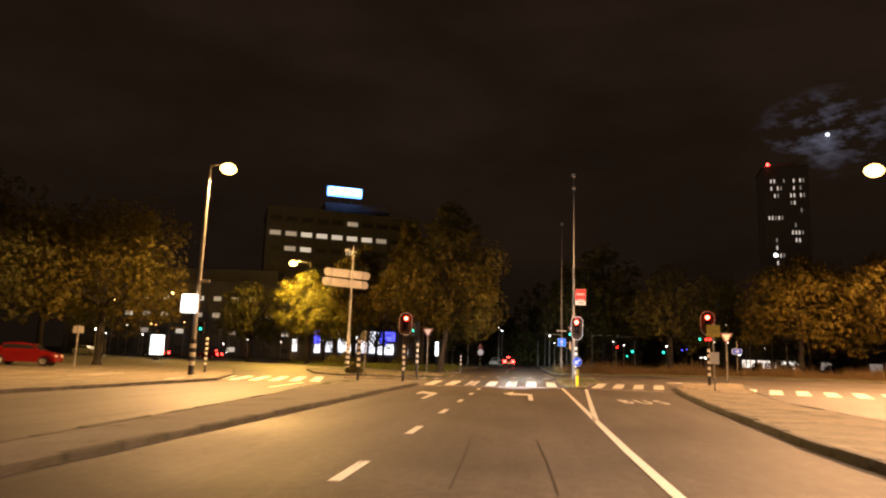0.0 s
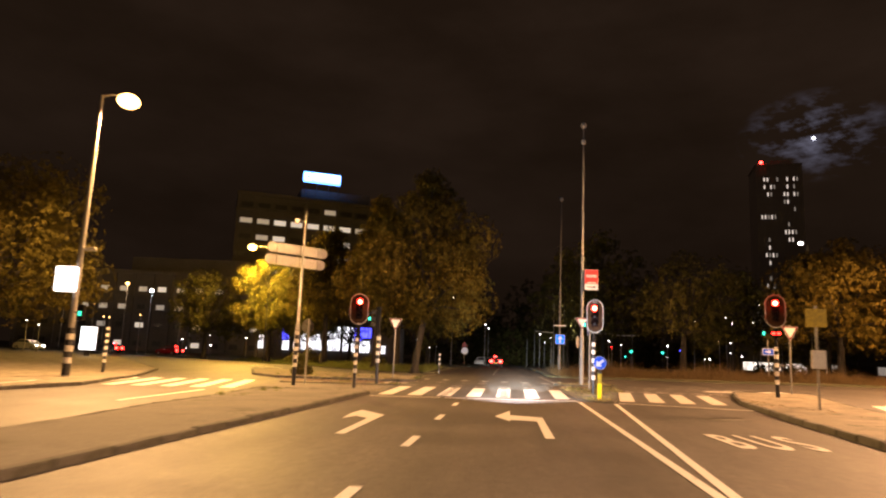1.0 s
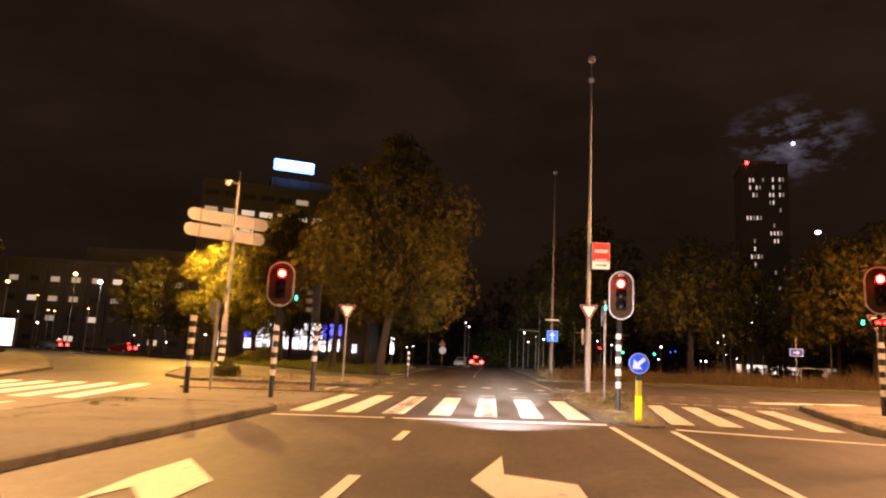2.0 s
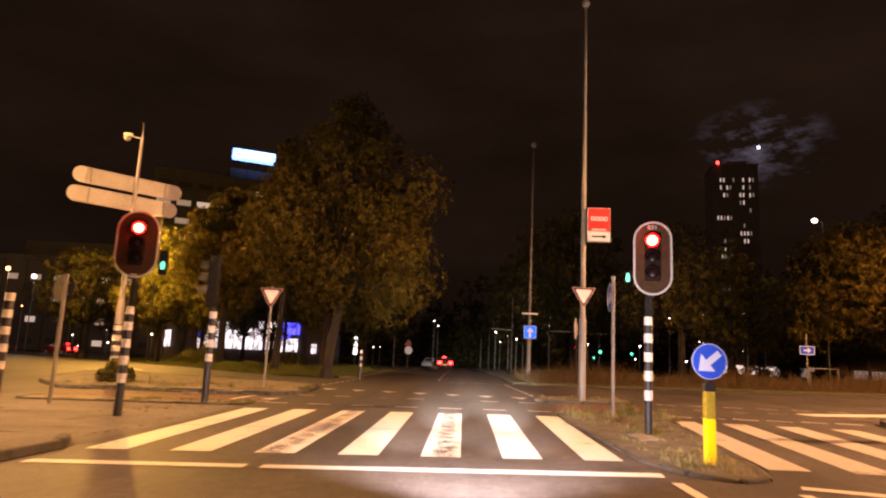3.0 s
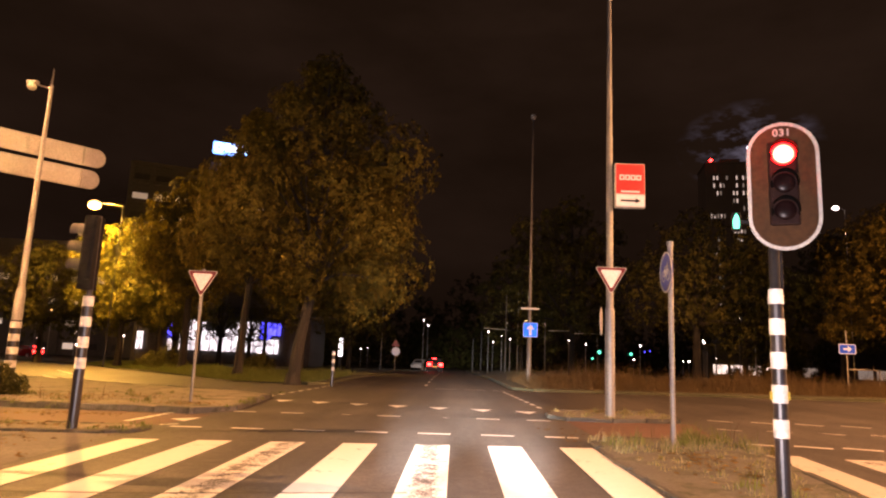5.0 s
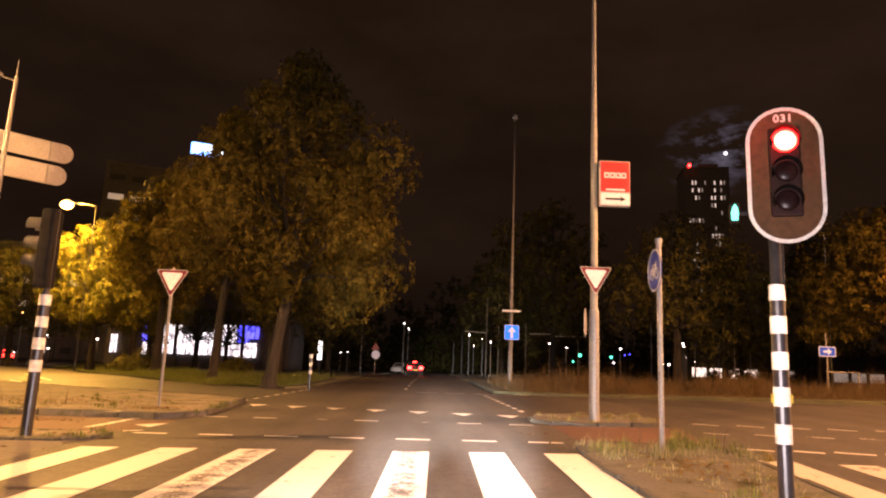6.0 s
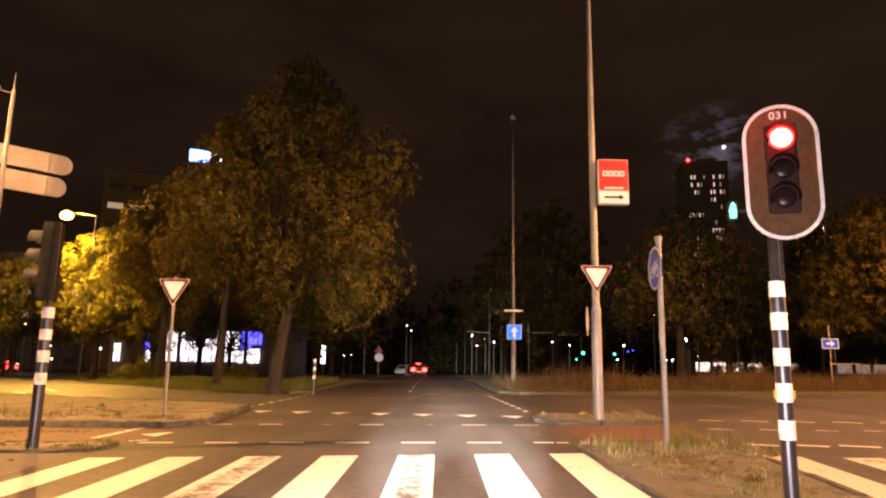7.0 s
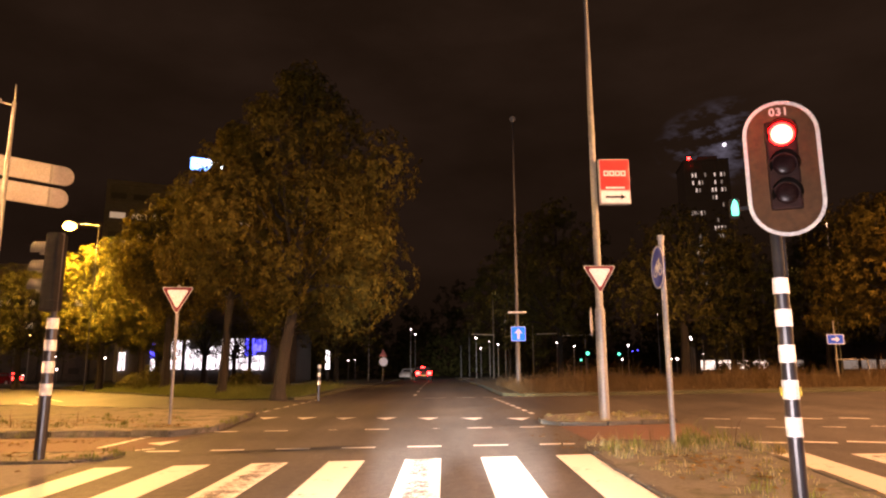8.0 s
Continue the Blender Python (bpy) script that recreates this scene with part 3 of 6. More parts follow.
def road_text(word, x, y, w, h):
    """Stretched capital letters painted on the lane."""
    ob = marking("bus_lettering", "stretched white word painted on the bus lane")
    for i, ch in enumerate(word):
        cu = bpy.data.curves.new("letter", "FONT")
        cu.body, cu.size, cu.align_x, cu.offset = ch, 1.0, "CENTER", 0.02
        o = new("letter", cu)
        o.parent = ob
        px = x + w * (i + 0.5)
        o.location, o.scale = (px, y, gz(px, y) + 0.012), (w * 1.15, h / 0.7, 1)
        o.rotation_euler.y = -0.018
        cu.materials.append(PAINT)


road_text("BUS", 3.80, 12.25, 0.49, 1.75)
for a, b in (((-5.6, 25.6), (-4.1, 25.98)), ((-4.1, 25.98), (-1.6, 26.1)), ((-1.6, 26.1), (0.6, 26.4))):
    paint("sealed_joint", quad_strip(a, b, 0.035), lines, SEALANT, 0.0095)
paint("cycle_line", quad_strip((-4.5, 32.05), (-4.45, 33.8), 0.14), lines, PAINT_WORN, 0.014)
paint("yield_tooth", [(-3.98, 32.6), (-3.55, 32.95), (-3.6, 32.25)], lines, None, 0.014)
paint("cycle_dash", quad_strip((-3.75, 31.6), (-3.5, 31.78), 0.1), lines, PAINT_WORN, 0.014)
sheet("manhole_cover", [(5.36 + 0.5 * math.cos(a * 0.3926), 17.3 + 0.42 * math.sin(a * 0.3926)) for a in range(16)], 0.006, KERB_STONE, 0, "round dark iron manhole cover in the lane", "manhole cover")


# darker tone of STEEL for the far mast and line poles
FAR_STEEL = surface("far_steel", (0.06, 0.056, 0.052), (0.10, 0.094, 0.088), 2.0, 40.0, (0.5, 0.7), 0.1)


HOUSING = dull(surface("maroon_black_housing", (0.008, 0.003, 0.0025), (0.014, 0.005, 0.004), 3.0, 12.0, (0.6, 0.75), 0.02), 0.08)
VISOR_BLACK = dull(surface("black_hood", (0.003, 0.003, 0.003), (0.006, 0.005, 0.005), 3.0, 12.0, (0.7, 0.85), 0.02), 0.04)
# lighter hood tone: the lamp light it catches is put into the colour
VISOR_LAMPLIT = surface("lamplit_hood", (0.03, 0.027, 0.022), (0.055, 0.048, 0.04), 4.0, 12.0, (0.5, 0.7), 0.05)


# ---- signals, signs and masts ----
def striped_sleeve(ob, r, z0, whites, top):
    """A black post with white reflective bands."""
    part_of("post", DARK_STEEL, ob, "black painted post", tube, (0, 0, z0), (0, 0, top), r, r, 18, smooth=False)
    for a, b in whites:
        part_of("band", BAND_WHITE, ob, "white reflective band", tube, (0, 0, a), (0, 0, b), r + 0.004, r + 0.004, 18)


def visor(bm, cx, cz, r, y0, y1):
    """A hood over a lens: most of a short tube, open below."""
    k = 14
    for i in range(k):
        a0, a1 = radians(-25 + 230 * i / k), radians(-25 + 230 * (i + 1) / k)
        for ra, rb in ((r, r + 0.008),):
            p = [(cx + ra * math.cos(a0), y0, cz + ra * math.sin(a0)), (cx + ra * math.cos(a1), y0, cz + ra * math.sin(a1)),
                 (cx + ra * math.cos(a1), y1, cz + ra * math.sin(a1) + 0.01), (cx + ra * math.cos(a0), y1, cz + ra * math.sin(a0) + 0.01)]
            q = [(cx + rb * math.cos(a), y, cz + rb * math.sin(a)) for a, y in ((a0, y0), (a1, y0), (a1, y1), (a0, y1))]
            bm.faces.new([bm.verts.new(v) for v in p])
            bm.faces.new([bm.verts.new(v) for v in q])


def signal_head(ob, cz, w, h, sx=0.0, front=-0.16):
    """Oval backplate with white rim, three-lens housing, the red one lit."""
    bm = bmesh.new()
    plate(bm, stadium(w - 0.03, h - 0.03, sx, cz), front - 0.006, front + 0.006)
    part("backplate", bm, PLATE_DARK, ob, "dark oval backplate")
    bm = bmesh.new()
    ring_plate(bm, stadium(w, h, sx, cz), stadium(w - 0.058, h - 0.058, sx, cz), front - 0.012, front + 0.01)
    part("rim", bm, RIM_WHITE, ob, "white reflective rim")
    bm = bmesh.new()
    box(bm, (sx, front - 0.01, cz + 0.02), (0.24, 0.05, 0.76), 0.02)
    box(bm, (sx, front + 0.08, cz), (0.24, 0.14, 0.86), 0.03)
    part("housing", bm, HOUSING, ob, "dark three-lamp housing")
    for k, dz in enumerate((0.275, 0.01, -0.235)):
        bm = bmesh.new()
        ball(bm, (sx, front - 0.06, cz + dz), 0.1 if k == 0 else 0.088, (1, 0.3, 1), 20, 12)
        lens = part("lens", bm, RED_LIT if k == 0 else LENS_DARK, ob, "glowing red lens" if k == 0 else "unlit lens", True)
        bm = bmesh.new()
        visor(bm, sx, cz + dz, 0.104, front - 0.05, front - 0.13)
        part("visor", bm, VISOR_BLACK, lens, "black lens hood")
        if k == 0:
            bm = bmesh.new()
            ball(bm, (sx, front - 0.078, cz + dz - 0.008), 0.08, (1, 0.3, 1), 20, 12)
            part("lamp_core", bm, RED_HOT, lens, "", True)


def text_part(name, body, size, place, parent, material, rot=(90, 0, 0), spacing=1.1):
    cu = bpy.data.curves.new(name, "FONT")
    cu.body, cu.size, cu.align_x, cu.align_y, cu.extrude, cu.offset, cu.space_character = body, size, "CENTER", "CENTER", 0.002, 0.002, spacing
    o = new(name, cu)
    o.parent = parent
    o.location, o.rotation_euler = place, [radians(a) for a in rot]
    cu.materials.append(material)
    return o


WHITES = [(1.42, 1.56), (1.13, 1.27), (0.84, 0.99), (0.55, 0.70)]


def traffic_light(x, y, cz, rz, label, scale_r=0.066, number=True, width=0.6, shift=0.0):
    ob = thing("traffic_light", x, y, gz(x, y) + 0.0, rz, label, "traffic light", "red traffic lights at the crossing")
    striped_sleeve(ob, scale_r, 0.0, WHITES, 1.70)
    bm = bmesh.new()
    tube(bm, (0, 0, 1.6), (0, 0, cz + 0.2), 0.045, 0.045, 14)
    tube(bm, (0.06, 0.03, 1.75), (0.06, 0.03, cz - 0.4), 0.012, 0.012, 8)
    box(bm, (0, -0.05, cz - 0.4), (0.08, 0.2, 0.05), 0.01)
    box(bm, (0, -0.05, cz + 0.4), (0.08, 0.2, 0.05), 0.01)
    part("upper_pole", bm, MATT_BLACK, ob, "thin black pole and brackets")
    part_of("band", BAND_WHITE, ob, "white tapered collar", tube, (0, 0, 1.69), (0, 0, 1.82), scale_r + 0.005, 0.058, 18)
    signal_head(ob, cz, width, 1.16, shift)
    if number:
        text_part("number", "031", 0.092, (shift, -0.172, cz + 0.482), ob, RIM_WHITE)
    for sx in (-1, 1):
        part_of("push_button", DULL_YELLOW, ob, "yellow push-button box", box, (sx * (scale_r + 0.008), 0, 0.90), (0.024, 0.04, 0.075), 0.008)
    return ob


sig = traffic_light(3.77, 26.3, 2.72, -20, "three-lamp traffic light showing red on a striped post", 0.059, True, 0.58, 0.085)
bm = bmesh.new()
box(bm, (-0.30, 0.0, 2.44), (0.08, 0.1, 0.17), 0.02)
box(bm, (-0.15, 0.02, 2.44), (0.3, 0.03, 0.03))
part("crossing_light", bm, BLACK_PLASTIC, sig, "black pedestrian light housing")
bm = bmesh.new()
plate(bm, [(-0.325, 2.37), (-0.33, 2.44), (-0.312, 2.49), (-0.298, 2.51), (-0.28, 2.48), (-0.272, 2.43), (-0.276, 2.37)], -0.06, -0.05)
part("green_lamp", bm, GREEN_LIT, sig, "glowing green lamp")
sig_m = traffic_light(-4.76, 27.1, 2.88, 20, "three-lamp traffic light showing red on the median", number=False, width=0.68)
bm = bmesh.new()
box(bm, (0.43, 0.05, 2.62), (0.14, 0.12, 0.42), 0.02)
box(bm, (0.2, 0.06, 2.62), (0.4, 0.03, 0.03))
part("crossing_light", bm, BLACK_PLASTIC, sig_m, "black pedestrian light housing")
bm = bmesh.new()
plate(bm, [(0.40, 2.50), (0.39, 2.57), (0.405, 2.62), (0.43, 2.64), (0.455, 2.61), (0.46, 2.56), (0.45, 2.50)], -0.03, -0.02)
part("green_lamp", bm, GREEN_LIT, sig_m, "glowing green lamp")
bm = bmesh.new()
box(bm, (0.0, -0.17, 2.35), (0.11, 0.01, 0.028), 0.004)
part("bar", bm, RIM_WHITE, sig_m, "small plain white bar")
sig_r = traffic_light(10.05, 26.8, 3.05, -14, "traffic light showing red on the refuge island", number=False, width=0.66)
bm = bmesh.new()
box(bm, (0, -0.08, 2.28), (0.34, 0.2, 0.2), 0.03)
part("lower_housing", bm, BLACK_PLASTIC, sig_r, "small black lamp housing")
bm = bmesh.new()
box(bm, (-0.37, 0.0, 2.3), (0.12, 0.1, 0.24), 0.02)
box(bm, (-0.2, 0.02, 2.3), (0.35, 0.03, 0.03))
part("crossing_light", bm, BLACK_PLASTIC, sig_r, "black pedestrian light housing")
part_of("green_lamp", GREEN_LIT, sig_r, "glowing green lamp", box, (-0.37, -0.055, 2.28), (0.07, 0.012, 0.12), 0.004)
for dx in (-0.08, 0.08):
    part_of("lower_lamp", RED_LIT, sig_r, "small red lamp", box, (dx, -0.19, 2.28), (0.1, 0.02, 0.07), 0.008)

# post with signals turned to the side
post = thing("crossing_signal", -4.58, 30.5, gz(-4.58, 30.5) + 0.04, 0, "striped post with a dark sideways traffic signal", "traffic light")
striped_sleeve(post, 0.075, 0.0, [(1.80, 1.95), (1.49, 1.64), (1.18, 1.34), (0.87, 1.03)], 1.97)
bm = bmesh.new()
tube(bm, (0, 0, 1.95), (0, 0, 3.2), 0.045, 0.045, 12)
part("upper_pole", bm, DARK_STEEL, post)
bm = bmesh.new()
box(bm, (-0.06, 0.0, 2.62), (0.2, 0.26, 1.15), 0.04)
part("housing", bm, BLACK_PLASTIC, post, "black signal housing seen from its side")
for dz in (2.95, 2.68, 2.41):
    bm = bmesh.new()
    ball(bm, (-0.18, 0, dz), 0.1, (0.3, 1, 1), 14, 10)
    lens = part("lens", bm, LENS_DARK, post, "unlit lens", True)
    bm = bmesh.new()
    visor(bm, 0, dz, 0.115, -0.1, -0.3)
    bmesh.ops.transform(bm, matrix=pose(-0.06, 0, 0, 0, 0, -90), verts=bm.verts)
    part("visor", bm, VISOR_LAMPLIT, lens, "hood catching lamp light")
bm = bmesh.new()
box(bm, (0.0, -0.1, 2.12), (0.14, 0.1, 0.16), 0.02)
part("sounder", bm, BLACK_PLASTIC, post, "small black box")


def striped_post(x, y, h, r=0.07, base=0.0, label="black and white striped post"):
    ob = thing("striped_post", x, y, gz(x, y) + base, 0, label, "post", "striped posts")
    k = int(h / 0.3)
    striped_sleeve(ob, r, 0, [(h - 0.3 * i - 0.15, h - 0.3 * i - 0.01) for i in range(k - 1)], h)
    return ob


striped_post(-7.2, 27.6, 2.05, 0.075, 0.0, "striped post at the median's crossing")
striped_post(-17.9, 32.6, 2.1, 0.075, ISLAND_H, "striped post on the paved corner")
striped_post(-3.5, 46.6, 1.35, 0.06, 0.0, "thin striped post at the lawn's edge")


def arrow_pts(cx, cz, s, deg):
    base = [(-0.10, -0.42), (0.10, -0.42), (0.10, 0.06), (0.34, 0.06), (0.0, 0.46), (-0.34, 0.06), (-0.10, 0.06)]
    c, n = math.cos(radians(deg)), math.sin(radians(deg))
    return [(cx + s * (x * c - z * n), cz + s * (x * n + z * c)) for x, z in base]


# keep-left bollard on the nose of the middle island
bol = thing("arrow_bollard", 3.57, 23.3, gz(3.57, 23.3) + 0.08, 4, "yellow bollard with a glowing lower half and blue arrow sign", "bollard")
# lower half's brightness is put into a glow; upper half has none
part_of("column", BOLLARD_YELLOW, bol, "glowing yellow lower column", box, (0, 0, 0.19), (0.112, 0.09, 0.49), 0.02)
part_of("column", DULL_YELLOW, bol, "duller yellow upper column", box, (0, 0, 0.575), (0.108, 0.086, 0.29), 0.012)
bm = bmesh.new()
box(bm, (0, 0, 0.76), (0.12, 0.08, 0.08), 0.01)
box(bm, (0, 0.01, 1.0), (0.05, 0.03, 0.45), 0.005)
part("stem", bm, DARK_STEEL, bol)
bm = bmesh.new()
plate(bm, circle(0.19, 0, 1.04, 36), -0.03, -0.008)
disc = part("disc", bm, BLUE_GLOW, bol, "round blue sign face")
bm = bmesh.new()
ring_plate(bm, circle(0.194, 0, 1.04, 36), circle(0.187, 0, 1.04, 36), -0.034, -0.029)
part("rim", bm, WHITE_GLOW, disc, "white edge")
bm = bmesh.new()
plate(bm, [(x + 0.0, z) for x, z in arrow_pts(0.0, 1.04, 0.35, 130)], -0.038, -0.029)
part("arrow", bm, WHITE_GLOW, disc, "white arrow pointing down to one side")


def triangle(half, cz, drop=0.0):
    hgt = half * 1.732
    pts, r = [], 0.03
    for (x, z), a0 in zip(((half - 0.05, cz + hgt / 3 - 0.03), (-half + 0.05, cz + hgt / 3 - 0.03), (0, cz - 2 * hgt / 3 + 0.06)), (-30, 90, 210)):
        for i in range(5):
            a = radians(a0 + 30 * i)
            pts.append((x + r * math.cos(a), z + r * math.sin(a)))
    return pts


def yield_plate(ob, half, top, y):
    hgt = half * 1.732
    cz = top - hgt / 3
    bm = bmesh.new()
    plate(bm, triangle(half, cz), y - 0.004, y + 0.01)
    face = part("sign_plate", bm, SIGN_RED, ob, "triangular plate with red border")
    bm = bmesh.new()
    plate(bm, triangle(half * 0.71, cz), y - 0.009, y - 0.003)
    part("white_field", bm, SIGN_WHITE, face, "white triangle")
    bm = bmesh.new()
    ring_plate(bm, triangle(half + 0.012, cz), triangle(half - 0.012, cz), y - 0.008, y + 0.012)
    part("edge", bm, RIM_WHITE, face, "thin white edge")
    for dz in (0.06, -0.16):
        part_of("clamp", STEEL, ob, "", box, (0, y + 0.03, cz + dz), (0.16, 0.04, 0.03), 0.005)


def yield_sign(x, y, base, top, rz, label):
    z0 = gz(x, y) + base
    ob = thing("yield_sign", x, y, z0, rz, label, "road sign", "yield signs")
    bm = bmesh.new()
    tube(bm, (0, 0, 0), (0, 0, top - z0 + 0.04), 0.035, 0.035, 14)
    ball(bm, (0, 0, top - z0 + 0.04), 0.036, (1, 1, 0.5))
    part("pole", bm, STEEL, ob, "grey galvanised pole")
    yield_plate(ob, 0.335, top - z0, -0.05)
    return ob


yield_sign(-4.68, 35.35, ISLAND_H, 2.97, 0, "red and white yield sign on a grey pole")
yield_sign(11.85, 30.1, ISLAND_H, 2.95, 4, "yield sign on the refuge island")


def mast(name, x, y, base, h, label, heads=(), tone=STEEL):
    """A tall tapered steel mast on a thicker foot."""
    ob = thing(name, x, y, gz(x, y) + base, 0, label, "mast")
    bm = bmesh.new()
    tube(bm, (0, 0, 0), (0, 0, 2.2), 0.105, 0.1, 18)
    tube(bm, (0, 0, 2.2), (0, 0, 2.26), 0.1, 0.078, 18)
    tube(bm, (0, 0, 2.26), (0, 0, 6.0), 0.078, 0.065, 16)
    tube(bm, (0, 0, 6.0), (0, 0, h), 0.06, 0.03, 14)
    tube(bm, (0, 0, 5.96), (0, 0, 6.04), 0.07, 0.07, 16)
    part("mast_tube", bm, tone, ob, "tapered grey steel tube")
    for z, r in heads:
        bm = bmesh.new()
        ball(bm, (0, -0.02, z), r, (1, 1, 1.1))
        box(bm, (0, 0.05, z - r), (0.06, 0.1, 0.05), 0.01)
        part("sensor", bm, CABINET_GREY, ob, "round grey sensor head", True)
    return ob


tall = mast("sign_mast", 4.3, 34.57, 0.07, 12.55, "tall grey mast carrying a red box sign", [(12.6, 0.15), (11.75, 0.12)])
Z = tall.location.z
bm = bmesh.new()
box(bm, (0.41, -0.08, 5.10 - Z), (0.64, 0.14, 0.98), 0.015)
sign = part("box_sign", bm, CABINET_GREY, tall, "slim advertising box")
RED_PANEL = surface("red_panel", (0.50, 0.035, 0.03), (0.60, 0.05, 0.04), 3.0, 60.0, (0.3, 0.4), 0.0)
bm = bmesh.new()
box(bm, (0.41, -0.156, 5.24 - Z), (0.615, 0.012, 0.66), 0.004)
part("red_panel", bm, RED_PANEL, sign, "red panel")
bm = bmesh.new()
box(bm, (0.41, -0.156, 4.755 - Z), (0.615, 0.012, 0.255), 0.004)
part("white_panel", bm, SIGN_WHITE, sign, "white panel")
bm = bmesh.new()
plate(bm, [(0.2, 4.735 - Z), (0.52, 4.735 - Z), (0.52, 4.70 - Z), (0.63, 4.755 - Z), (0.52, 4.81 - Z), (0.52, 4.775 - Z), (0.2, 4.775 - Z)], -0.17, -0.16)
part("arrow", bm, BLACK_PLASTIC, sign, "black arrow")
for i in range(4):
    bm = bmesh.new()
    ring_plate(bm, rounded(0.105, 0.115, 0.01, 0.23 + 0.12 * i, 5.27 - Z), rounded(0.055, 0.06, 0.005, 0.23 + 0.12 * i, 5.27 - Z), -0.17, -0.16)
    part("bar", bm, SIGN_WHITE, sign, "plain white block")
bm = bmesh.new()
box(bm, (0.41, -0.165, 4.955 - Z), (0.4, 0.008, 0.035))
part("bar", bm, SIGN_WHITE, sign, "plain white bar")
yield_plate(tall, 0.33, 3.29 - Z, -0.13)
# a second round sign turned away
bm = bmesh.new()
plate(bm, circle(0.3, 0, 2.15 - Z), 0.0, 0.012)
bmesh.ops.transform(bm, matrix=pose(-0.17, 0.02, 0, 0, 0, 72), verts=bm.verts)
part("round_sign", bm, SIGN_BACK, tall, "grey round sign turned edge-on")

# cycle path sign
cyc = thing("cycle_sign", 4.11, 30.1, gz(4.11, 30.1) + 0.08, 0, "blue round cycle sign turned sideways on grey pole", "road sign")
bm = bmesh.new()
tube(bm, (0, 0, -0.055), (0, 0, 2.82), 0.038, 0.038, 14)
tube(bm, (0, 0, 2.82), (0, 0, 2.88), 0.05, 0.05, 14)
part("pole", bm, STEEL, cyc, "grey galvanised pole")
turn = pose(-0.06, -0.02, 0, 0, 0, -92)
bm = bmesh.new()
plate(bm, circle(0.3, 0, 2.42, 32), -0.012, 0.0)
bmesh.ops.transform(bm, matrix=turn, verts=bm.verts)
face = part("disc", bm, SIGN_BLUE, cyc, "round blue sign face")
bm = bmesh.new()
ring_plate(bm, circle(0.302, 0, 2.42, 32), circle(0.275, 0, 2.42, 32), -0.018, -0.01)
for cx in (-0.11, 0.11):
    ring_plate(bm, circle(0.085, cx, 2.37, 18), circle(0.068, cx, 2.37, 18), -0.018, -0.01)
for a, b in (((-0.11, 2.37), (-0.04, 2.5)), ((0.11, 2.37), (0.07, 2.54)), ((-0.04, 2.5), (0.08, 2.5)), ((0.0, 2.37), (0.08, 2.5)), ((-0.04, 2.48), (0.0, 2.37)), ((-0.11, 2.37), (0.0, 2.37))):
    va, vb = Vector(a), Vector(b)
    nn = (vb - va).normalized().orthogonal() * 0.009
    plate(bm, [tuple(va + nn), tuple(vb + nn), tuple(vb - nn), tuple(va - nn)], -0.018, -0.01)
bmesh.ops.transform(bm, matrix=turn, verts=bm.verts)
part("symbol", bm, RIM_WHITE, face, "white cycle symbol and rim")

# far mast with one-way sign
far = mast("far_mast", 4.62, 51.2, 0.06, 12.7, "tall grey mast with a blue one-way sign", [(12.75, 0.14)], FAR_STEEL)
Z = far.location.z
bm = bmesh.new()
plate(bm, rounded(0.64, 0.64, 0.04, 0.03, 2.84 - Z), -0.14, -0.12)
face = part("sign_plate", bm, ONE_WAY_GLOW, far, "square blue one-way sign")
bm = bmesh.new()
ring_plate(bm, rounded(0.65, 0.65, 0.045, 0.03, 2.84 - Z), rounded(0.62, 0.62, 0.035, 0.03, 2.84 - Z), -0.148, -0.118)
part("edge", bm, WHITE_GLOW, face, "white edge")
bm = bmesh.new()
plate(bm, arrow_pts(0.03, 2.83 - Z, 0.56, 0), -0.15, -0.139)
part("arrow", bm, WHITE_GLOW, face, "white arrow pointing ahead")
bm = bmesh.new()
box(bm, (0.0, -0.1, 3.81 - Z), (0.84, 0.05, 0.09), 0.01)
part("crossbar", bm, CABINET_GREY, far, "small crossbar sign edge")

# small blue one-way sign on the far verge
bs = thing("one_way_sign", 18.7, 50.6, gz(18.7, 50.6) + 0.06, 0, "small blue arrow sign on a thin pole", "road sign")
bm = bmesh.new()
tube(bm, (0, 0, 0), (0, 0, 2.75), 0.03, 0.03, 10)
part("pole", bm, STEEL, bs)
bm = bmesh.new()
plate(bm, rounded(0.74, 0.42, 0.04, 0, 1.93), -0.06, -0.045)
face = part("sign_plate", bm, BLUE_GLOW, bs, "blue plate")
bm = bmesh.new()
ring_plate(bm, rounded(0.76, 0.44, 0.04, 0, 1.93), rounded(0.70, 0.38, 0.03, 0, 1.93), -0.07, -0.05)
plate(bm, arrow_pts(0.0, 1.93, 0.42, -90), -0.07, -0.06)
part("arrow", bm, WHITE_GLOW, face, "white arrow and edge")

# direction sign gantry seen from behind
gan = thing("direction_sign_mast", -10.45, 37.95, gz(-10.45, 37.95) + ISLAND_H, 0, "steel mast with two white direction boards seen from behind", "sign mast")
Z = gan.location.z
striped_sleeve(gan, 0.13, 0.0, [(0.25, 0.42), (0.58, 0.76), (0.92, 1.1), (1.26, 1.44), (1.6, 1.76)], 1.8)
bm = bmesh.new()
tube(bm, (0, 0, 1.8), (0, 0, 2.5), 0.125, 0.12, 18)
tube(bm, (0, 0, 2.5), (0, 0, 2.7), 0.12, 0.085, 18)
tube(bm, (0, 0, 2.7), (0, 0, 8.35 - Z), 0.085, 0.05, 16)
tube(bm, (0, 0, 8.3 - Z), (0, 0, 8.85 - Z), 0.02, 0.012, 8)
part("mast_tube", bm, LAMPLIT_STEEL, gan, "steel mast in a lamplit tone")
BOARD_ANGLE = 45.0
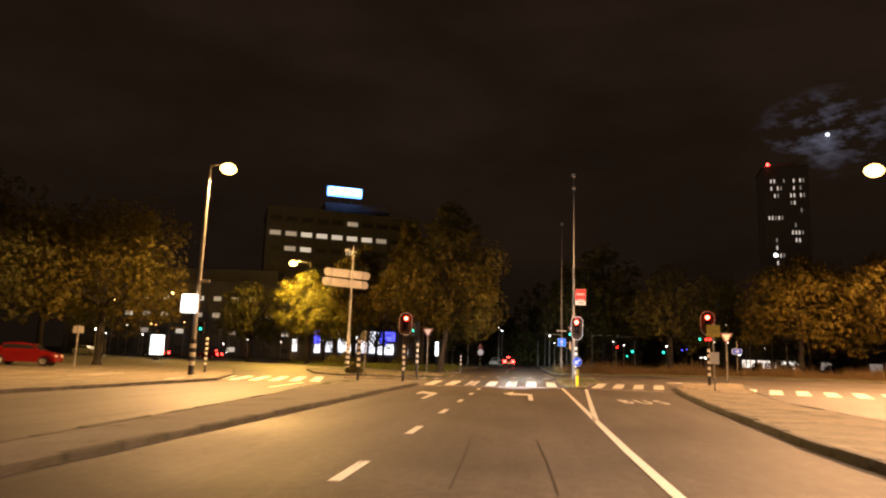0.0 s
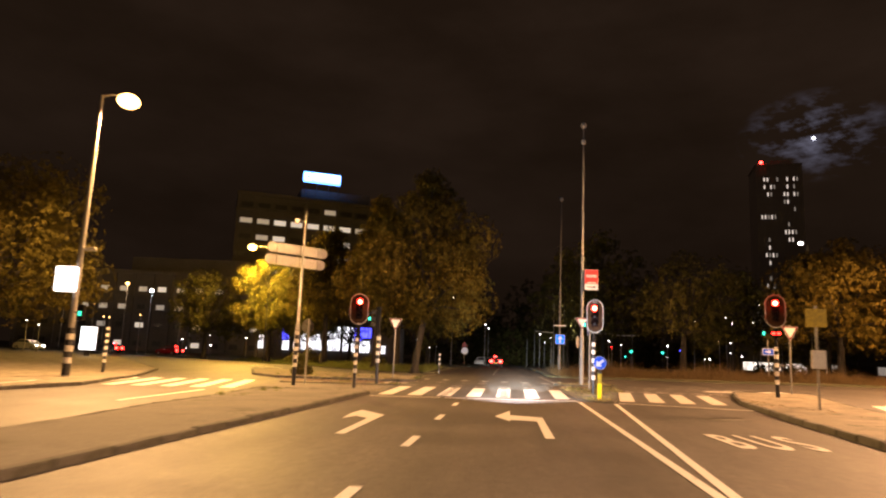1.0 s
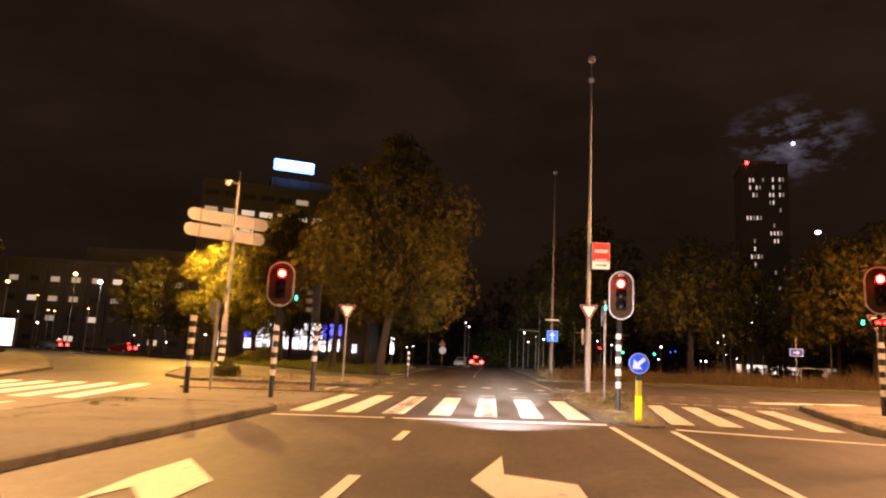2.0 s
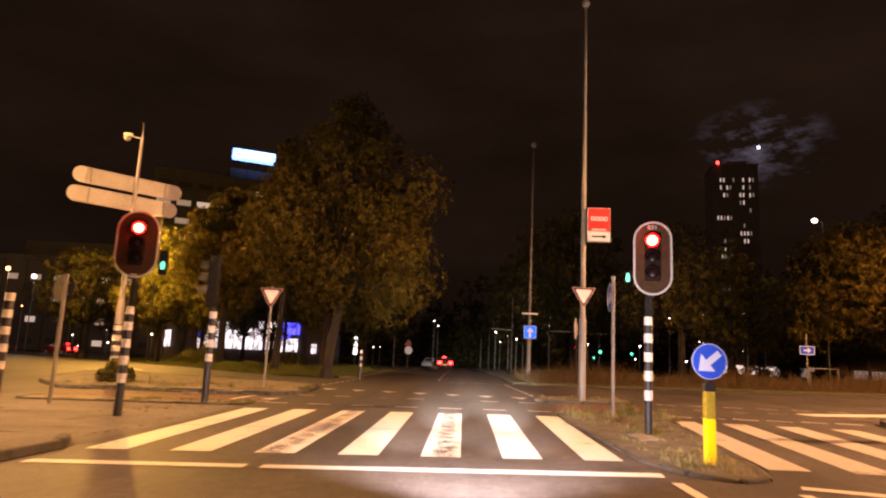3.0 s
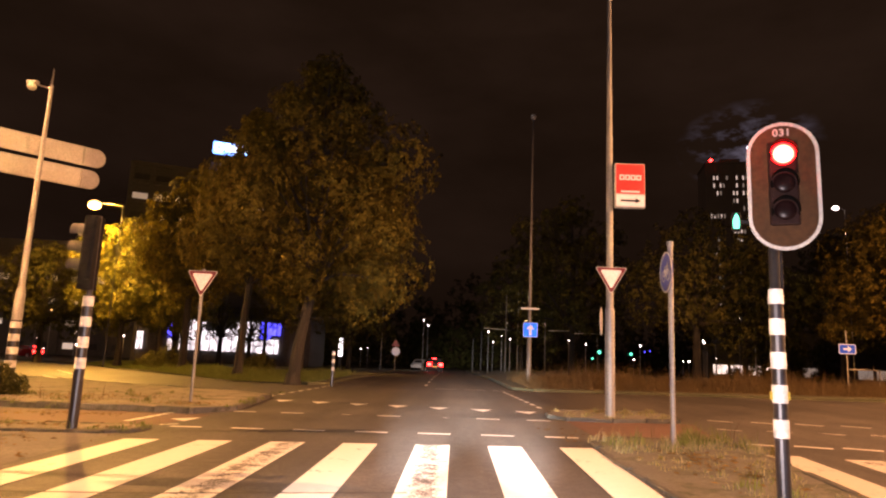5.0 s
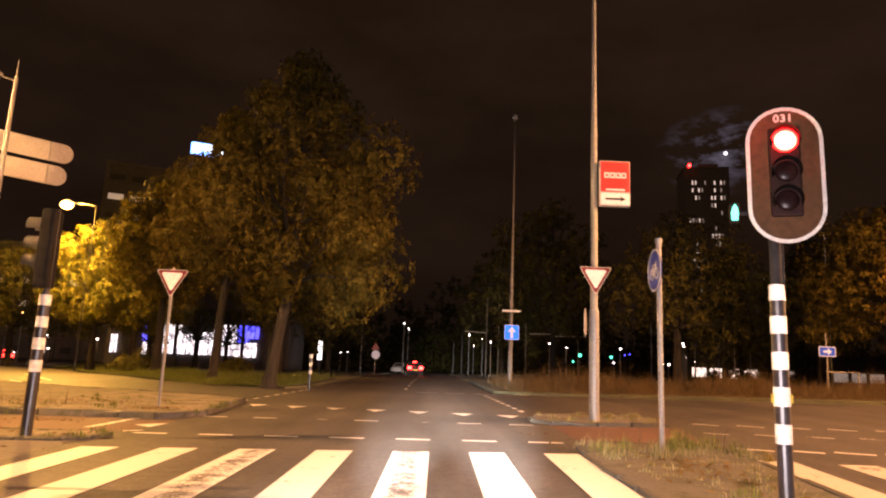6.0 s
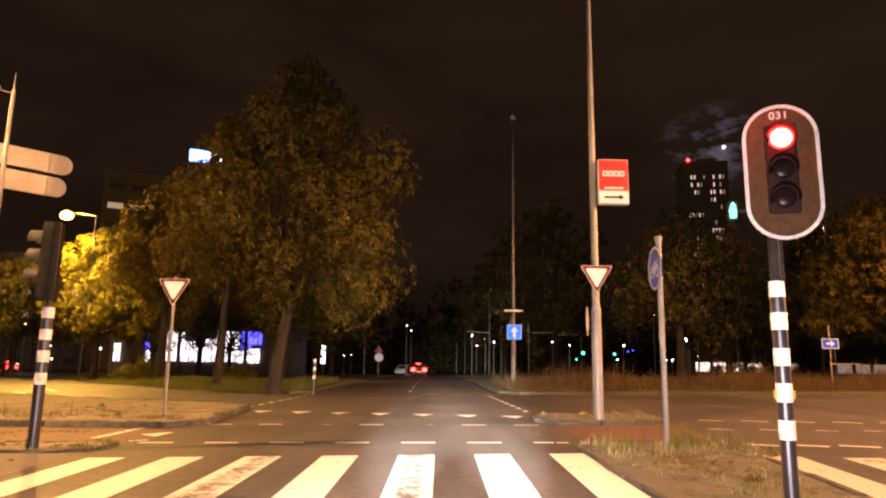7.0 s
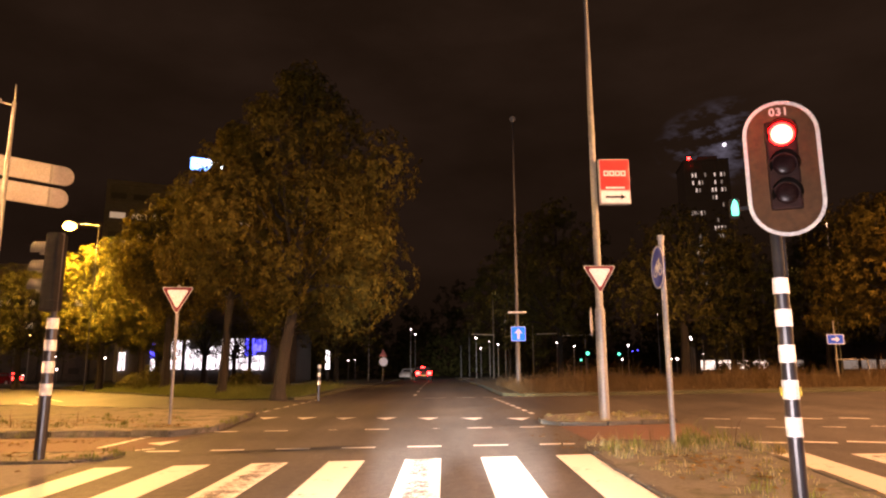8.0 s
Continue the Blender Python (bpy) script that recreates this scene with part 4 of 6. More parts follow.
for dx, cz in ((0.0, 6.72), (-0.1, 6.05)):
    bm = bmesh.new()
    plate(bm, rounded(3.75 - 0.1, 0.55, 0.26, 0.08 + dx, cz - Z, 8), 0.1, 0.16)
    bmesh.ops.transform(bm, matrix=pose(-0.4, 0.25, 0, 0, 0, BOARD_ANGLE), verts=bm.verts)
    board = part("sign_board", bm, SIGN_BACK, gan, "pale grey back of a rounded board")
    for bx in (-1.2, 0.2, 1.3):
        bm = bmesh.new()
        box(bm, (bx, 0.09, cz - Z), (0.05, 0.03, 0.5), 0.005)
        bmesh.ops.transform(bm, matrix=pose(-0.4, 0.25, 0, 0, 0, BOARD_ANGLE), verts=bm.verts)
        part("brace", bm, STEEL, board)
bm = bmesh.new()
tube(bm, (0, 0, 8.25 - Z), (-0.3, -0.15, 8.3 - Z), 0.02, 0.02, 8)
ball(bm, (-0.42, -0.2, 8.22 - Z), 0.12, (1, 1, 0.9))
box(bm, (-0.4, -0.2, 8.34 - Z), (0.3, 0.14, 0.1), 0.03)
part("camera_head", bm, CABINET_GREY, gan, "small surveillance camera on an arm", False)


# ---- street lamps ----
def street_lamp(x, y, base, h, reach, rz, label, lens, r0=0.12, group="street lamps", size=1.0, tone=STEEL):
    ob = thing("street_lamp", x, y, gz(x, y) + base, rz, label, "street lamp", group)
    bm = bmesh.new()
    tube(bm, (0, 0, 0), (0, 0, 1.8), r0, r0 * 0.95, 16)
    tube(bm, (0, 0, 1.8), (0, 0, h * 0.55), r0 * 0.75, r0 * 0.6, 14)
    tube(bm, (0, 0, h * 0.55), (0, 0, h), r0 * 0.58, r0 * 0.4, 14)
    part("pole", bm, tone, ob, "tapered steel pole")
    bm = bmesh.new()
    tube(bm, (0, 0, h - 0.05), (reach * 0.5, 0, h + 0.12), r0 * 0.3, r0 * 0.28, 10)
    tube(bm, (reach * 0.5, 0, h + 0.12), (reach, 0, h + 0.18), r0 * 0.28, r0 * 0.28, 10)
    part("arm", bm, tone, ob, "short curved arm")
    bm = bmesh.new()
    ball(bm, (reach + 0.25 * size, 0, h + 0.2), 0.42 * size, (1, 0.5, 0.32), 16, 10)
    hd = part("lamp_head", bm, CABINET_GREY, ob, "flat oval lamp head", True)
    # lens ball larger than its head: the lamp's bloom put into the shape
    bm = bmesh.new()
    ball(bm, (reach + 0.27 * size, 0, h + 0.2 - 0.18 * size), 0.46 * size, (1, 0.8, 0.7), 16, 10)
    part("lens", bm, lens, hd, "glowing lens", True)
    return ob


lamp = street_lamp(-16.0, 27.1, ISLAND_H, 11.35, 0.75, 45, "tall street lamp with a glowing sodium head", SODIUM_LENS, 0.15, tone=LAMPLIT_STEEL)
for a, b in [(0.5, 0.72), (0.95, 1.17), (1.4, 1.62)]:
    part_of("band", BAND_WHITE, lamp, "white reflective band", tube, (0, 0, a), (0, 0, b), 0.155, 0.155, 16)
for a, b in [(0.05, 0.5), (0.72, 0.95), (1.17, 1.4), (1.62, 1.85)]:
    part_of("band", DARK_STEEL, lamp, "black band", tube, (0, 0, a), (0, 0, b), 0.153, 0.153, 16)
bm = bmesh.new()
box(bm, (-0.38, 0.10, 3.72), (0.86, 0.22, 0.98), 0.08, -45)
part("lit_box", bm, WHITE_BOX, lamp, "white illuminated box sign")
bm = bmesh.new()
box(bm, (-0.28, 0.2, 3.95), (0.5, 0.05, 0.05), 0.0, -45)
box(bm, (-0.28, 0.2, 3.45), (0.5, 0.05, 0.05), 0.0, -45)
part("bracket", bm, STEEL, lamp)
bm = bmesh.new()
box(bm, (0.25, -0.25, 4.95), (0.5, 0.15, 0.14), 0.03, -45)
part("camera_head", bm, CABINET_GREY, lamp, "small grey box on the pole")
bm = bmesh.new()
box(bm, (0.18, -0.48, 2.45), (0.26, 0.2, 0.6), 0.03, -45)
box(bm, (0.08, -0.2, 2.45), (0.05, 0.5, 0.04), 0.0, 20)
part("side_signal", bm, BLACK_PLASTIC, lamp, "dark signal housing on the pole")
bm = bmesh.new()
box(bm, (0.11, -0.555, 2.4), (0.12, 0.02, 0.15), 0.0, -45)
part("green_lamp", bm, GREEN_LIT, lamp, "glowing green lamp")

street_lamp(19.2, 27.0, ISLAND_H, 10.45, 0.75, 180, "street lamp with a glowing sodium head", SODIUM_LENS, 0.13)
# post of the unseen lamp added for the verge trees
street_lamp(36.3, 37.0, 0.0, 10.3, 0.75, 180, "unseen street lamp added off to the right", SODIUM_LENS, 0.13)
street_lamp(-22.9, 67.2, 0.06, 11.5, 1.9, 175, "street lamp shining into a yellow tree", SODIUM_LENS, 0.065, tone=DARK_STEEL)
street_lamp(28.6, 66.6, 0.06, 12.3, 0.5, 180, "street lamp behind the trees", WHITE_LENS, 0.06, size=0.45)
# posts of the two unseen lamps added for the near road
street_lamp(-15.9, -7.0, ISLAND_H, 10.7, 0.2, 0, "street lamp with a glowing sodium head", SODIUM_LENS, 0.13)
street_lamp(6.7, -2.5, 0.1, 10.4, 0.45, 0, "street lamp with a glowing sodium head", SODIUM_LENS, 0.13)


# ---- cars ----
def car(x, y, rz, paint_mat, label, rear_lit=True, front_lit=False, z=None):
    """A small hatchback: body, glass, wheels, lamps, plate. It points along its own +y."""
    ob = thing("car", x, y, z, rz, label, "car", "")
    prof = [(-2.0, 0.28), (-2.05, 0.62), (-1.98, 0.92), (-1.55, 1.02), (-1.15, 1.42), (-0.3, 1.50), (0.45, 1.40), (1.05, 0.98), (1.85, 0.80), (2.02, 0.55), (1.98, 0.28)]
    lower = [(y0, z0) for y0, z0 in prof if z0 < 1.1]
    bm = bmesh.new()
    rows = []
    for sx, inset in ((-0.86, 0.05), (-0.80, 0.0), (0.80, 0.0), (0.86, 0.05)):
        rows.append([bm.verts.new((sx, y0 * (0.97 if inset else 1.0), z0 - (0.03 if inset else 0) + (0.0))) for y0, z0 in lower])
    for a, b in zip(rows, rows[1:]):
        for i in range(len(lower)):
            j = (i + 1) % len(lower)
            bm.faces.new((a[i], a[j], b[j], b[i]))
    bm.faces.new(rows[0])
    bm.faces.new(list(reversed(rows[-1])))
    body = part("body", bm, paint_mat, ob, "", False)
    cab = [(-1.5, 0.98), (-1.15, 1.42), (-0.3, 1.50), (0.45, 1.40), (1.05, 0.95)]
    bm = bmesh.new()
    lo = [[bm.verts.new((sx * (0.8 - 0.16 * max(0, z0 - 0.98) / 0.5), y0, z0)) for y0, z0 in cab] for sx in (-1, 1)]
    for i in range(len(cab) - 1):
        bm.faces.new((lo[0][i], lo[0][i + 1], lo[1][i + 1], lo[1][i]))
    bm.faces.new(lo[0])
    bm.faces.new(list(reversed(lo[1])))
    part("cabin", bm, paint_mat, ob, "")
    for pts in ([(-0.62, -1.48, 1.06), (0.62, -1.48, 1.06), (0.54, -1.2, 1.38), (-0.54, -1.2, 1.38)], [(-0.62, 0.98, 1.02), (0.62, 0.98, 1.02), (0.54, 0.55, 1.34), (-0.54, 0.55, 1.34)]):
        n = 0.012 if pts[0][1] > 0 else -0.012
        bm = bmesh.new()
        a = [bm.verts.new((px, py + n * 2, pz + 0.012)) for px, py, pz in pts]
        b = [bm.verts.new((px, py, pz)) for px, py, pz in pts]
        bm.faces.new(a)
        for i in range(4):
            bm.faces.new((a[i], a[(i + 1) % 4], b[(i + 1) % 4], b[i]))
        part("screen_glass", bm, DARK_GLASS, ob, "dark screen glass")
    for sx in (-1, 1):
        bm = bmesh.new()
        plate(bm, [(-1.05, 1.36), (0.42, 1.34), (0.85, 1.04), (-1.3, 1.04)], -0.012, 0.012)
        bmesh.ops.transform(bm, matrix=pose(sx * 0.748, 0, 0, 0, 0, 90) @ pose(0, 0, 0), verts=bm.verts)
        part("side_glass", bm, DARK_GLASS, ob, "dark side glass")
        for wy in (-1.28, 1.28):
            bm = bmesh.new()
            tube(bm, (sx * 0.72, wy, 0.3), (sx * 0.88, wy, 0.3), 0.3, 0.3, 20)
            wheel = part("wheel", bm, RUBBER, ob, "black tyre")
            bm = bmesh.new()
            tube(bm, (sx * 0.87, wy, 0.3), (sx * 0.895, wy, 0.3), 0.2, 0.18, 16)
            part("rim", bm, CABINET_GREY, wheel, "grey rim")
        # tail and brake lamps built oversize to stand for their bloom
        bm = bmesh.new()
        box(bm, (sx * 0.60, -2.02, 0.8), (0.44, 0.1, 0.34), 0.05)
        part("tail_light", bm, TAIL_LIT if rear_lit else SIGN_RED, ob, "red tail light")
        bm = bmesh.new()
        box(bm, (sx * 0.62, 1.94, 0.66), (0.3, 0.12, 0.16), 0.03)
        part("headlight", bm, HEAD_LIT if front_lit else CABINET_GREY, ob, "headlight")
    if rear_lit:
        bm = bmesh.new()
        box(bm, (0, -1.24, 1.42), (0.42, 0.06, 0.11), 0.02)
        part("brake_light", bm, TAIL_LIT, ob, "high red brake light")
    bm = bmesh.new()
    box(bm, (0, -2.06, 0.58), (0.5, 0.02, 0.11), 0.005)
    part("plate_bar", bm, SIGN_YELLOW, ob, "plain yellow plate")
    bm = bmesh.new()
    box(bm, (0, -2.03, 0.4), (1.6, 0.1, 0.2), 0.04)
    part("bumper", bm, BLACK_PLASTIC, ob, "dark bumper")
    return ob


car(-0.6, 93.0, 8, CAR_DARK, "small dark car driving off with red tail lights", True)
car(-31.2, 34.5, -70, CAR_RED, "red parked car beside the trees", False, z=gz(-29, 34) + ISLAND_H)
car(-35.8, 32.5, -70, CAR_DARK, "dark parked car beside the trees", False, z=gz(-33, 34) + ISLAND_H)
car(-3.0, 118.0, 170, CAR_WHITE, "white car far down the road", False)
car(-58.0, 98.0, 80, CAR_DARK, "dark car on the far street with red lights", True)
car(-51.5, 104.0, 75, CAR_RED, "red car on the far street", True)
car(-66.0, 92.0, -100, CAR_WHITE, "white car with its headlights on", False, True)


# ---- buildings ----
SHRUBS = []
SHOP_WARM = shop_material("warm_shop_glass", (1.0, 0.93, 0.78), 1.6)


def facade_building(name, x, y, w, d, h, label, mat_wall, floors, bays, z0, first, lit, dim=(), rz=0.0, wh=1.5, gap=0.72, glowing=None, unlit=DARK_GLASS):
    """A block with storeys of recessed windows between piers; lit lists (floor, bay)."""
    ob = thing(name, x, y, 0.2, rz, label, "building")
    part_of("wall", mat_wall, ob, "", box, (0, d / 2, h / 2), (w, d, h))
    bm = bmesh.new()
    box(bm, (0, d / 2, h + 0.35), (w + 0.6, d + 0.6, 0.7), 0.05)
    box(bm, (w * 0.1, d / 2, h + 2.0), (w * 0.45, d * 0.5, 3.0), 0.05)
    part("roof", bm, mat_wall, ob, "flat roof with a plant room")
    bw, fh = w / bays, first
    pier_mesh, band_mesh = bpy.data.meshes.new("pier"), bpy.data.meshes.new("spandrel")
    for me, size in ((pier_mesh, (bw * 0.16, 0.35, h)), (band_mesh, (w, 0.16, 0.5))):
        bm = bmesh.new()
        box(bm, (0, 0, 0), size)
        bm.to_mesh(me)
        bm.free()
        me.materials.append(mat_wall)
    for b in range(bays + 1):
        o = new("pier", pier_mesh)
        o.parent, o.location = ob, (-w / 2 + b * bw, -0.15, h / 2)
    for f in range(floors):
        o = new("spandrel", band_mesh)
        o.parent, o.location = ob, (0, -0.06, z0 + f * fh - 0.25)
    shapes = {}
    for f in range(floors):
        for b in range(bays):
            m = (glowing or WINDOW_LIT) if (f, b) in lit else WINDOW_DIM if (f, b) in dim else unlit
            if m is None:
                continue
            if m not in shapes:
                bm = bmesh.new()
                box(bm, (0, 0, 0), (bw * gap, 0.06, wh))
                box(bm, (0, -0.04, 0), (bw * 0.02, 0.03, wh))
                me = bpy.data.meshes.new("window")
                bm.to_mesh(me)
                bm.free()
                me.materials.append(m)
                shapes[m] = me
            o = new("window", shapes[m])
            o.parent = ob
            o.location = (-w / 2 + (b + 0.5) * bw, -0.03, z0 + f * fh + wh / 2 + 0.1)
    return ob


LIT_OFFICE = {(7, 2), (7, 3), (7, 4), (7, 5), (7, 6), (6, 2), (6, 6)}
office = facade_building("office_building", -36.2, 130.0, 32.0, 16.0, 30.6, "dark office block with a few lit upper windows", OFFICE_FACADE, 9, 10, 3.0, 3.15, LIT_OFFICE, {(7, 0), (7, 1), (6, 1), (8, 5), (6, 5), (7, 7), (5, 6), (4, 2)}, 24, 0.95, 0.7)
bm = bmesh.new()
box(bm, (-0.3, 1.5, 36.0), (7.6, 0.6, 2.2), 0.3)
rs = part("roof_sign", bm, ROOF_BLUE, office, "glowing blue and white roof sign")
bm = bmesh.new()
box(bm, (0.6, 1.15, 36.15), (5.2, 0.1, 1.3), 0.04)
ring_plate(bm, circle(0.75, -3.1, 36.0), circle(0.5, -3.1, 36.0), 1.1, 1.2)
part("bar", bm, ROOF_WHITE, rs, "plain white glowing bar and ring")
for bx in (-3.5, -1.2, 1.2, 3.2):
    part_of("sign_support", DARK_STEEL, office, "steel post under the roof sign", tube, (bx, 1.8, 31.0), (bx, 1.8, 35.2), 0.08, 0.08, 8)

LIT_LOW = {(2, 3), (3, 7), (1, 6), (0, 5), (0, 9), (1, 12)}
DIM_LOW = {(f, b) for f in (2, 3) for b in range(2, 12) if (f * 5 + b * 3) % 4 != 0} | {(1, 4), (1, 9)}
facade_building("low_building", -62.0, 116.0, 48.0, 14.0, 13.6, "long low block with rows of dim windows", DARK_FACADE, 4, 14, 0.8, 3.2, LIT_LOW, DIM_LOW, 4, 0.85, 0.42)
LIT_TOWER = {(24, 2), (24, 3), (24, 9), (24, 11), (23, 2), (23, 4), (23, 9), (22, 3), (22, 8), (22, 9), (22, 11), (21, 9), (19, 1), (19, 2), (19, 4), (17, 8), (17, 9), (17, 10), (16, 9), (16, 10), (15, 3), (14, 2), (14, 4), (13, 3), (10, 2), (10, 10), (8, 3)}
DIM_TOWER = {(24, 6), (24, 12), (23, 5), (23, 11), (22, 4), (22, 12), (21, 8), (20, 11), (19, 3), (19, 5), (18, 9), (17, 11), (16, 3), (14, 3), (14, 5), (12, 9), (11, 3), (10, 4), (9, 3), (7, 8)}
facade_building("tower_block", 119.5, 300.0, 18.5, 18.0, 92.0, "tall dark tower with scattered lit windows", TOWER_SKY_MIRROR, 26, 14, 3.0, 3.4, LIT_TOWER, DIM_TOWER, -10, 1.7, 0.4, TOWER_LIT, None)
beacon = thing("beacon_light", 112.5, 301.0, 93.0, 0, "red warning light on the tower roof", "light")
part_of("lens", TAIL_LIT, beacon, "", ball, (0, 0, 0.6), 0.7)
# lit shop fronts behind the trees
shop = facade_building("shop_building", -25.0, 97.5, 20.0, 10.0, 8.5, "low building with a bright lit shop front", DARK_FACADE, 1, 8, 5.0, 3.2, (), (), 0, 1.4)
SHOP_PANES = ((-5.75, 0.85, 3.75, 2.1, 1), (-5.7, 0.8, 1.9, 1.3, 0), (-4.75, 0.95, 3.1, 3.4, 0), (-3.65, 1.0, 3.1, 3.4, 0), (-2.55, 1.0, 3.0, 3.2, 0), (-1.4, 1.1, 2.5, 2.2, 0), (-0.15, 1.1, 2.2, 1.7, 0),
              (1.1, 1.1, 2.7, 2.6, 0), (2.35, 1.1, 3.1, 3.4, 0), (3.6, 1.1, 3.1, 3.4, 0), (4.8, 1.0, 2.0, 1.5, 0), (6.0, 1.0, 2.1, 1.6, 0), (5.0, 1.1, 3.85, 1.9, 1), (6.2, 0.9, 4.1, 1.4, 1), (-9.4, 0.6, 2.3, 2.0, 0), (8.6, 0.5, 1.8, 1.1, 0))
for sx, sw, sz, sh, blue in SHOP_PANES:
    bm = bmesh.new()
    box(bm, (0, 0, 0), (sw * 1.2, 0.08, sh), 0.02)
    o = part("shop_window", bm, SHOP_BLUE if blue else SHOP_WHITE, shop, "bright blue light" if blue else "brightly lit shop pane")
    o.location = (sx, -0.22, sz)
    part_of("mullion", DARK_STEEL, o, "", box, (0.1, -0.06, 0), (0.07, 0.05, sh))
east = facade_building("east_building", 62.0, 132.0, 34.0, 12.0, 5.5, "low building with a lit ground floor behind trees", DARK_FACADE, 1, 12, 1.2, 3.0, {(0, 0), (0, 1), (0, 2), (0, 3)}, {(0, 5), (0, 8), (0, 9), (0, 10)}, -6, 1.5, 0.95, SHOP_WARM)
hedge_rng = random.Random(31)
for i in range(7):
    hx = 46.0 + 2.4 * i + hedge_rng.uniform(-0.8, 0.8)
    hb = thing("shrub", hx, 126.0, None, 0, "dark shrub before a lit building", "bush", "shrubs")
    hh = hedge_rng.uniform(0.8, 1.7)
    SHRUBS.append((hb, hh))

# lit column and lit advertising case
col = thing("lit_column", -12.5, 105.0, None, 0, "slim glowing white advertising column", "sign")
part_of("panel", COOL_BOX, col, "", box, (0, 0, 2.7), (0.5, 0.3, 2.3), 0.05)
part_of("foot", DARK_STEEL, col, "", box, (0, 0, 0.8), (0.4, 0.2, 1.6), 0.02)
ad = thing("advertising_case", -36.0, 59.1, gz(-36, 59) + ISLAND_H, 20, "free-standing lit poster case on a foot", "poster case")
part_of("frame_box", DARK_STEEL, ad, "", box, (0, 0.05, 1.55), (1.5, 0.2, 2.2), 0.06)
part_of("poster", COOL_BOX, ad, "glowing blank poster", box, (0, -0.07, 1.55), (1.3, 0.04, 2.0), 0.01)
part_of("foot", DARK_STEEL, ad, "", box, (0, 0.05, 0.23), (0.5, 0.15, 0.46), 0.02)

# far round and triangular signs
fs = thing("far_road_sign", -4.3, 88.0, None, 0, "white round sign under a red triangle", "road sign")
part_of("pole", STEEL, fs, "", tube, (0, 0, 0), (0, 0, 3.2), 0.04, 0.04, 10)
bm = bmesh.new()
plate(bm, circle(0.42, 0.05, 2.0), -0.06, -0.04)
part("disc", bm, WHITE_GLOW, fs, "white round plate")
bm = bmesh.new()
plate(bm, [(-0.42, 2.5), (0.42, 2.5), (0.0, 3.2)], -0.06, -0.04)
part("triangle", bm, SIGN_RED, fs, "red triangular plate")

# far lamps, seen as points of light
FAR_LAMPS = [
    (-2.37, 110, 6.5, 0), (-2.06, 120, 6.4, 0), (6.3, 110, 5.2, 0), (8.1, 110, 4.7, 0), (9.2, 110, 4.3, 0), (17.0, 110, 4.3, 0), (-6.9, 100, 9.8, 0), (-57.2, 100, 10.6, 1), (-50.4, 95, 9.2, 0),
    (32.6, 90, 8.8, 0), (32.5, 100, 7.0, 0), (-43.3, 100, 3.2, 0), (-50.2, 70, 3.4, 0), (-49.1, 70.5, 2.9, 0), (-14.4, 140, 3.3, 0), (-13.2, 140, 3.4, 0), (-70.0, 104.0, 9.5, 1), (38.0, 118.0, 5.0, 0),
    (29.5, 96, 4.2, 0), (33.0, 104, 5.6, 0), (33.6, 106, 8.2, 0), (36.0, 112, 3.2, 0), (27.8, 118, 2.2, 0), (41.0, 121.5, 3.0, 0), (46.0, 123, 4.4, 0), (-54.0, 99, 5.8, 1), (-46.5, 98, 2.4, 0),
    (-38.0, 101, 3.0, 0), (-64.0, 99, 5.0, 0), (-33.5, 99, 2.2, 0), (8.0, 126, 4.5, 0), (27.3, 100, 7.1, 0), (35.3, 100, 7.2, 0), (39.1, 100, 9.8, 0), (23.6, 100, 3.5, 0), (17.2, 100, 3.5, 0),
    (29.3, 100, 1.9, 0), (28.8, 100.5, 1.9, 0), (-60.4, 100, 5.4, 1), (-59.5, 100, 5.3, 1), (-58.3, 100, 1.4, 0), (-46.8, 100, 1.1, 0), (-46.8, 100.5, 5.7, 1), (-48.2, 100, 5.1, 1), (-43.0, 100, 1.7, 0),
    (-62.3, 100, 7.4, 1), (-61.7, 100, 3.6, 0),
]
LAMP_RNG = random.Random(17)
for x, y, h, warm in FAR_LAMPS:
    ob = thing("far_lamp", x, y, None, 0, "far street lamp, a point of light", "street lamp", "far lamps")
    part_of("pole", STEEL, ob, "", tube, (0, 0, 0), (0, 0, h), 0.07, 0.05, 8)
    part_of("lens", SODIUM_LENS if warm else WHITE_LENS, ob, "glowing lamp", ball, (0, -0.15, h + 0.05), (0.26 if h > 9 and x < -45 else 0.05 + 0.06 * LAMP_RNG.random()), (1, 1, 0.8))
for x, y, h, m in ((17.65, 95, 2.5, GREEN_LIT), (25.2, 110, 2.75, GREEN_LIT), (19.0, 120, 3.6, RED_LIT), (32.9, 130, 3.8, SHOP_BLUE), (34.0, 131, 4.0, SHOP_BLUE), (16.9, 95, 1.8, GREEN_LIT)):
    ob = thing("far_signal", x, y, None, 0, "far traffic light, a point of colour", "traffic light", "far signals")
    part_of("pole", DARK_STEEL, ob, "", tube, (0, 0, 0), (0, 0, h), 0.06, 0.06, 8)
    part_of("housing", BLACK_PLASTIC, ob, "", box, (0, 0, h), (0.35, 0.2, 0.9), 0.03)
    part_of("lens", m, ob, "glowing lens", ball, (0, -0.15, h + 0.05), 0.2 if y < 112 and h > 2 else 0.12)
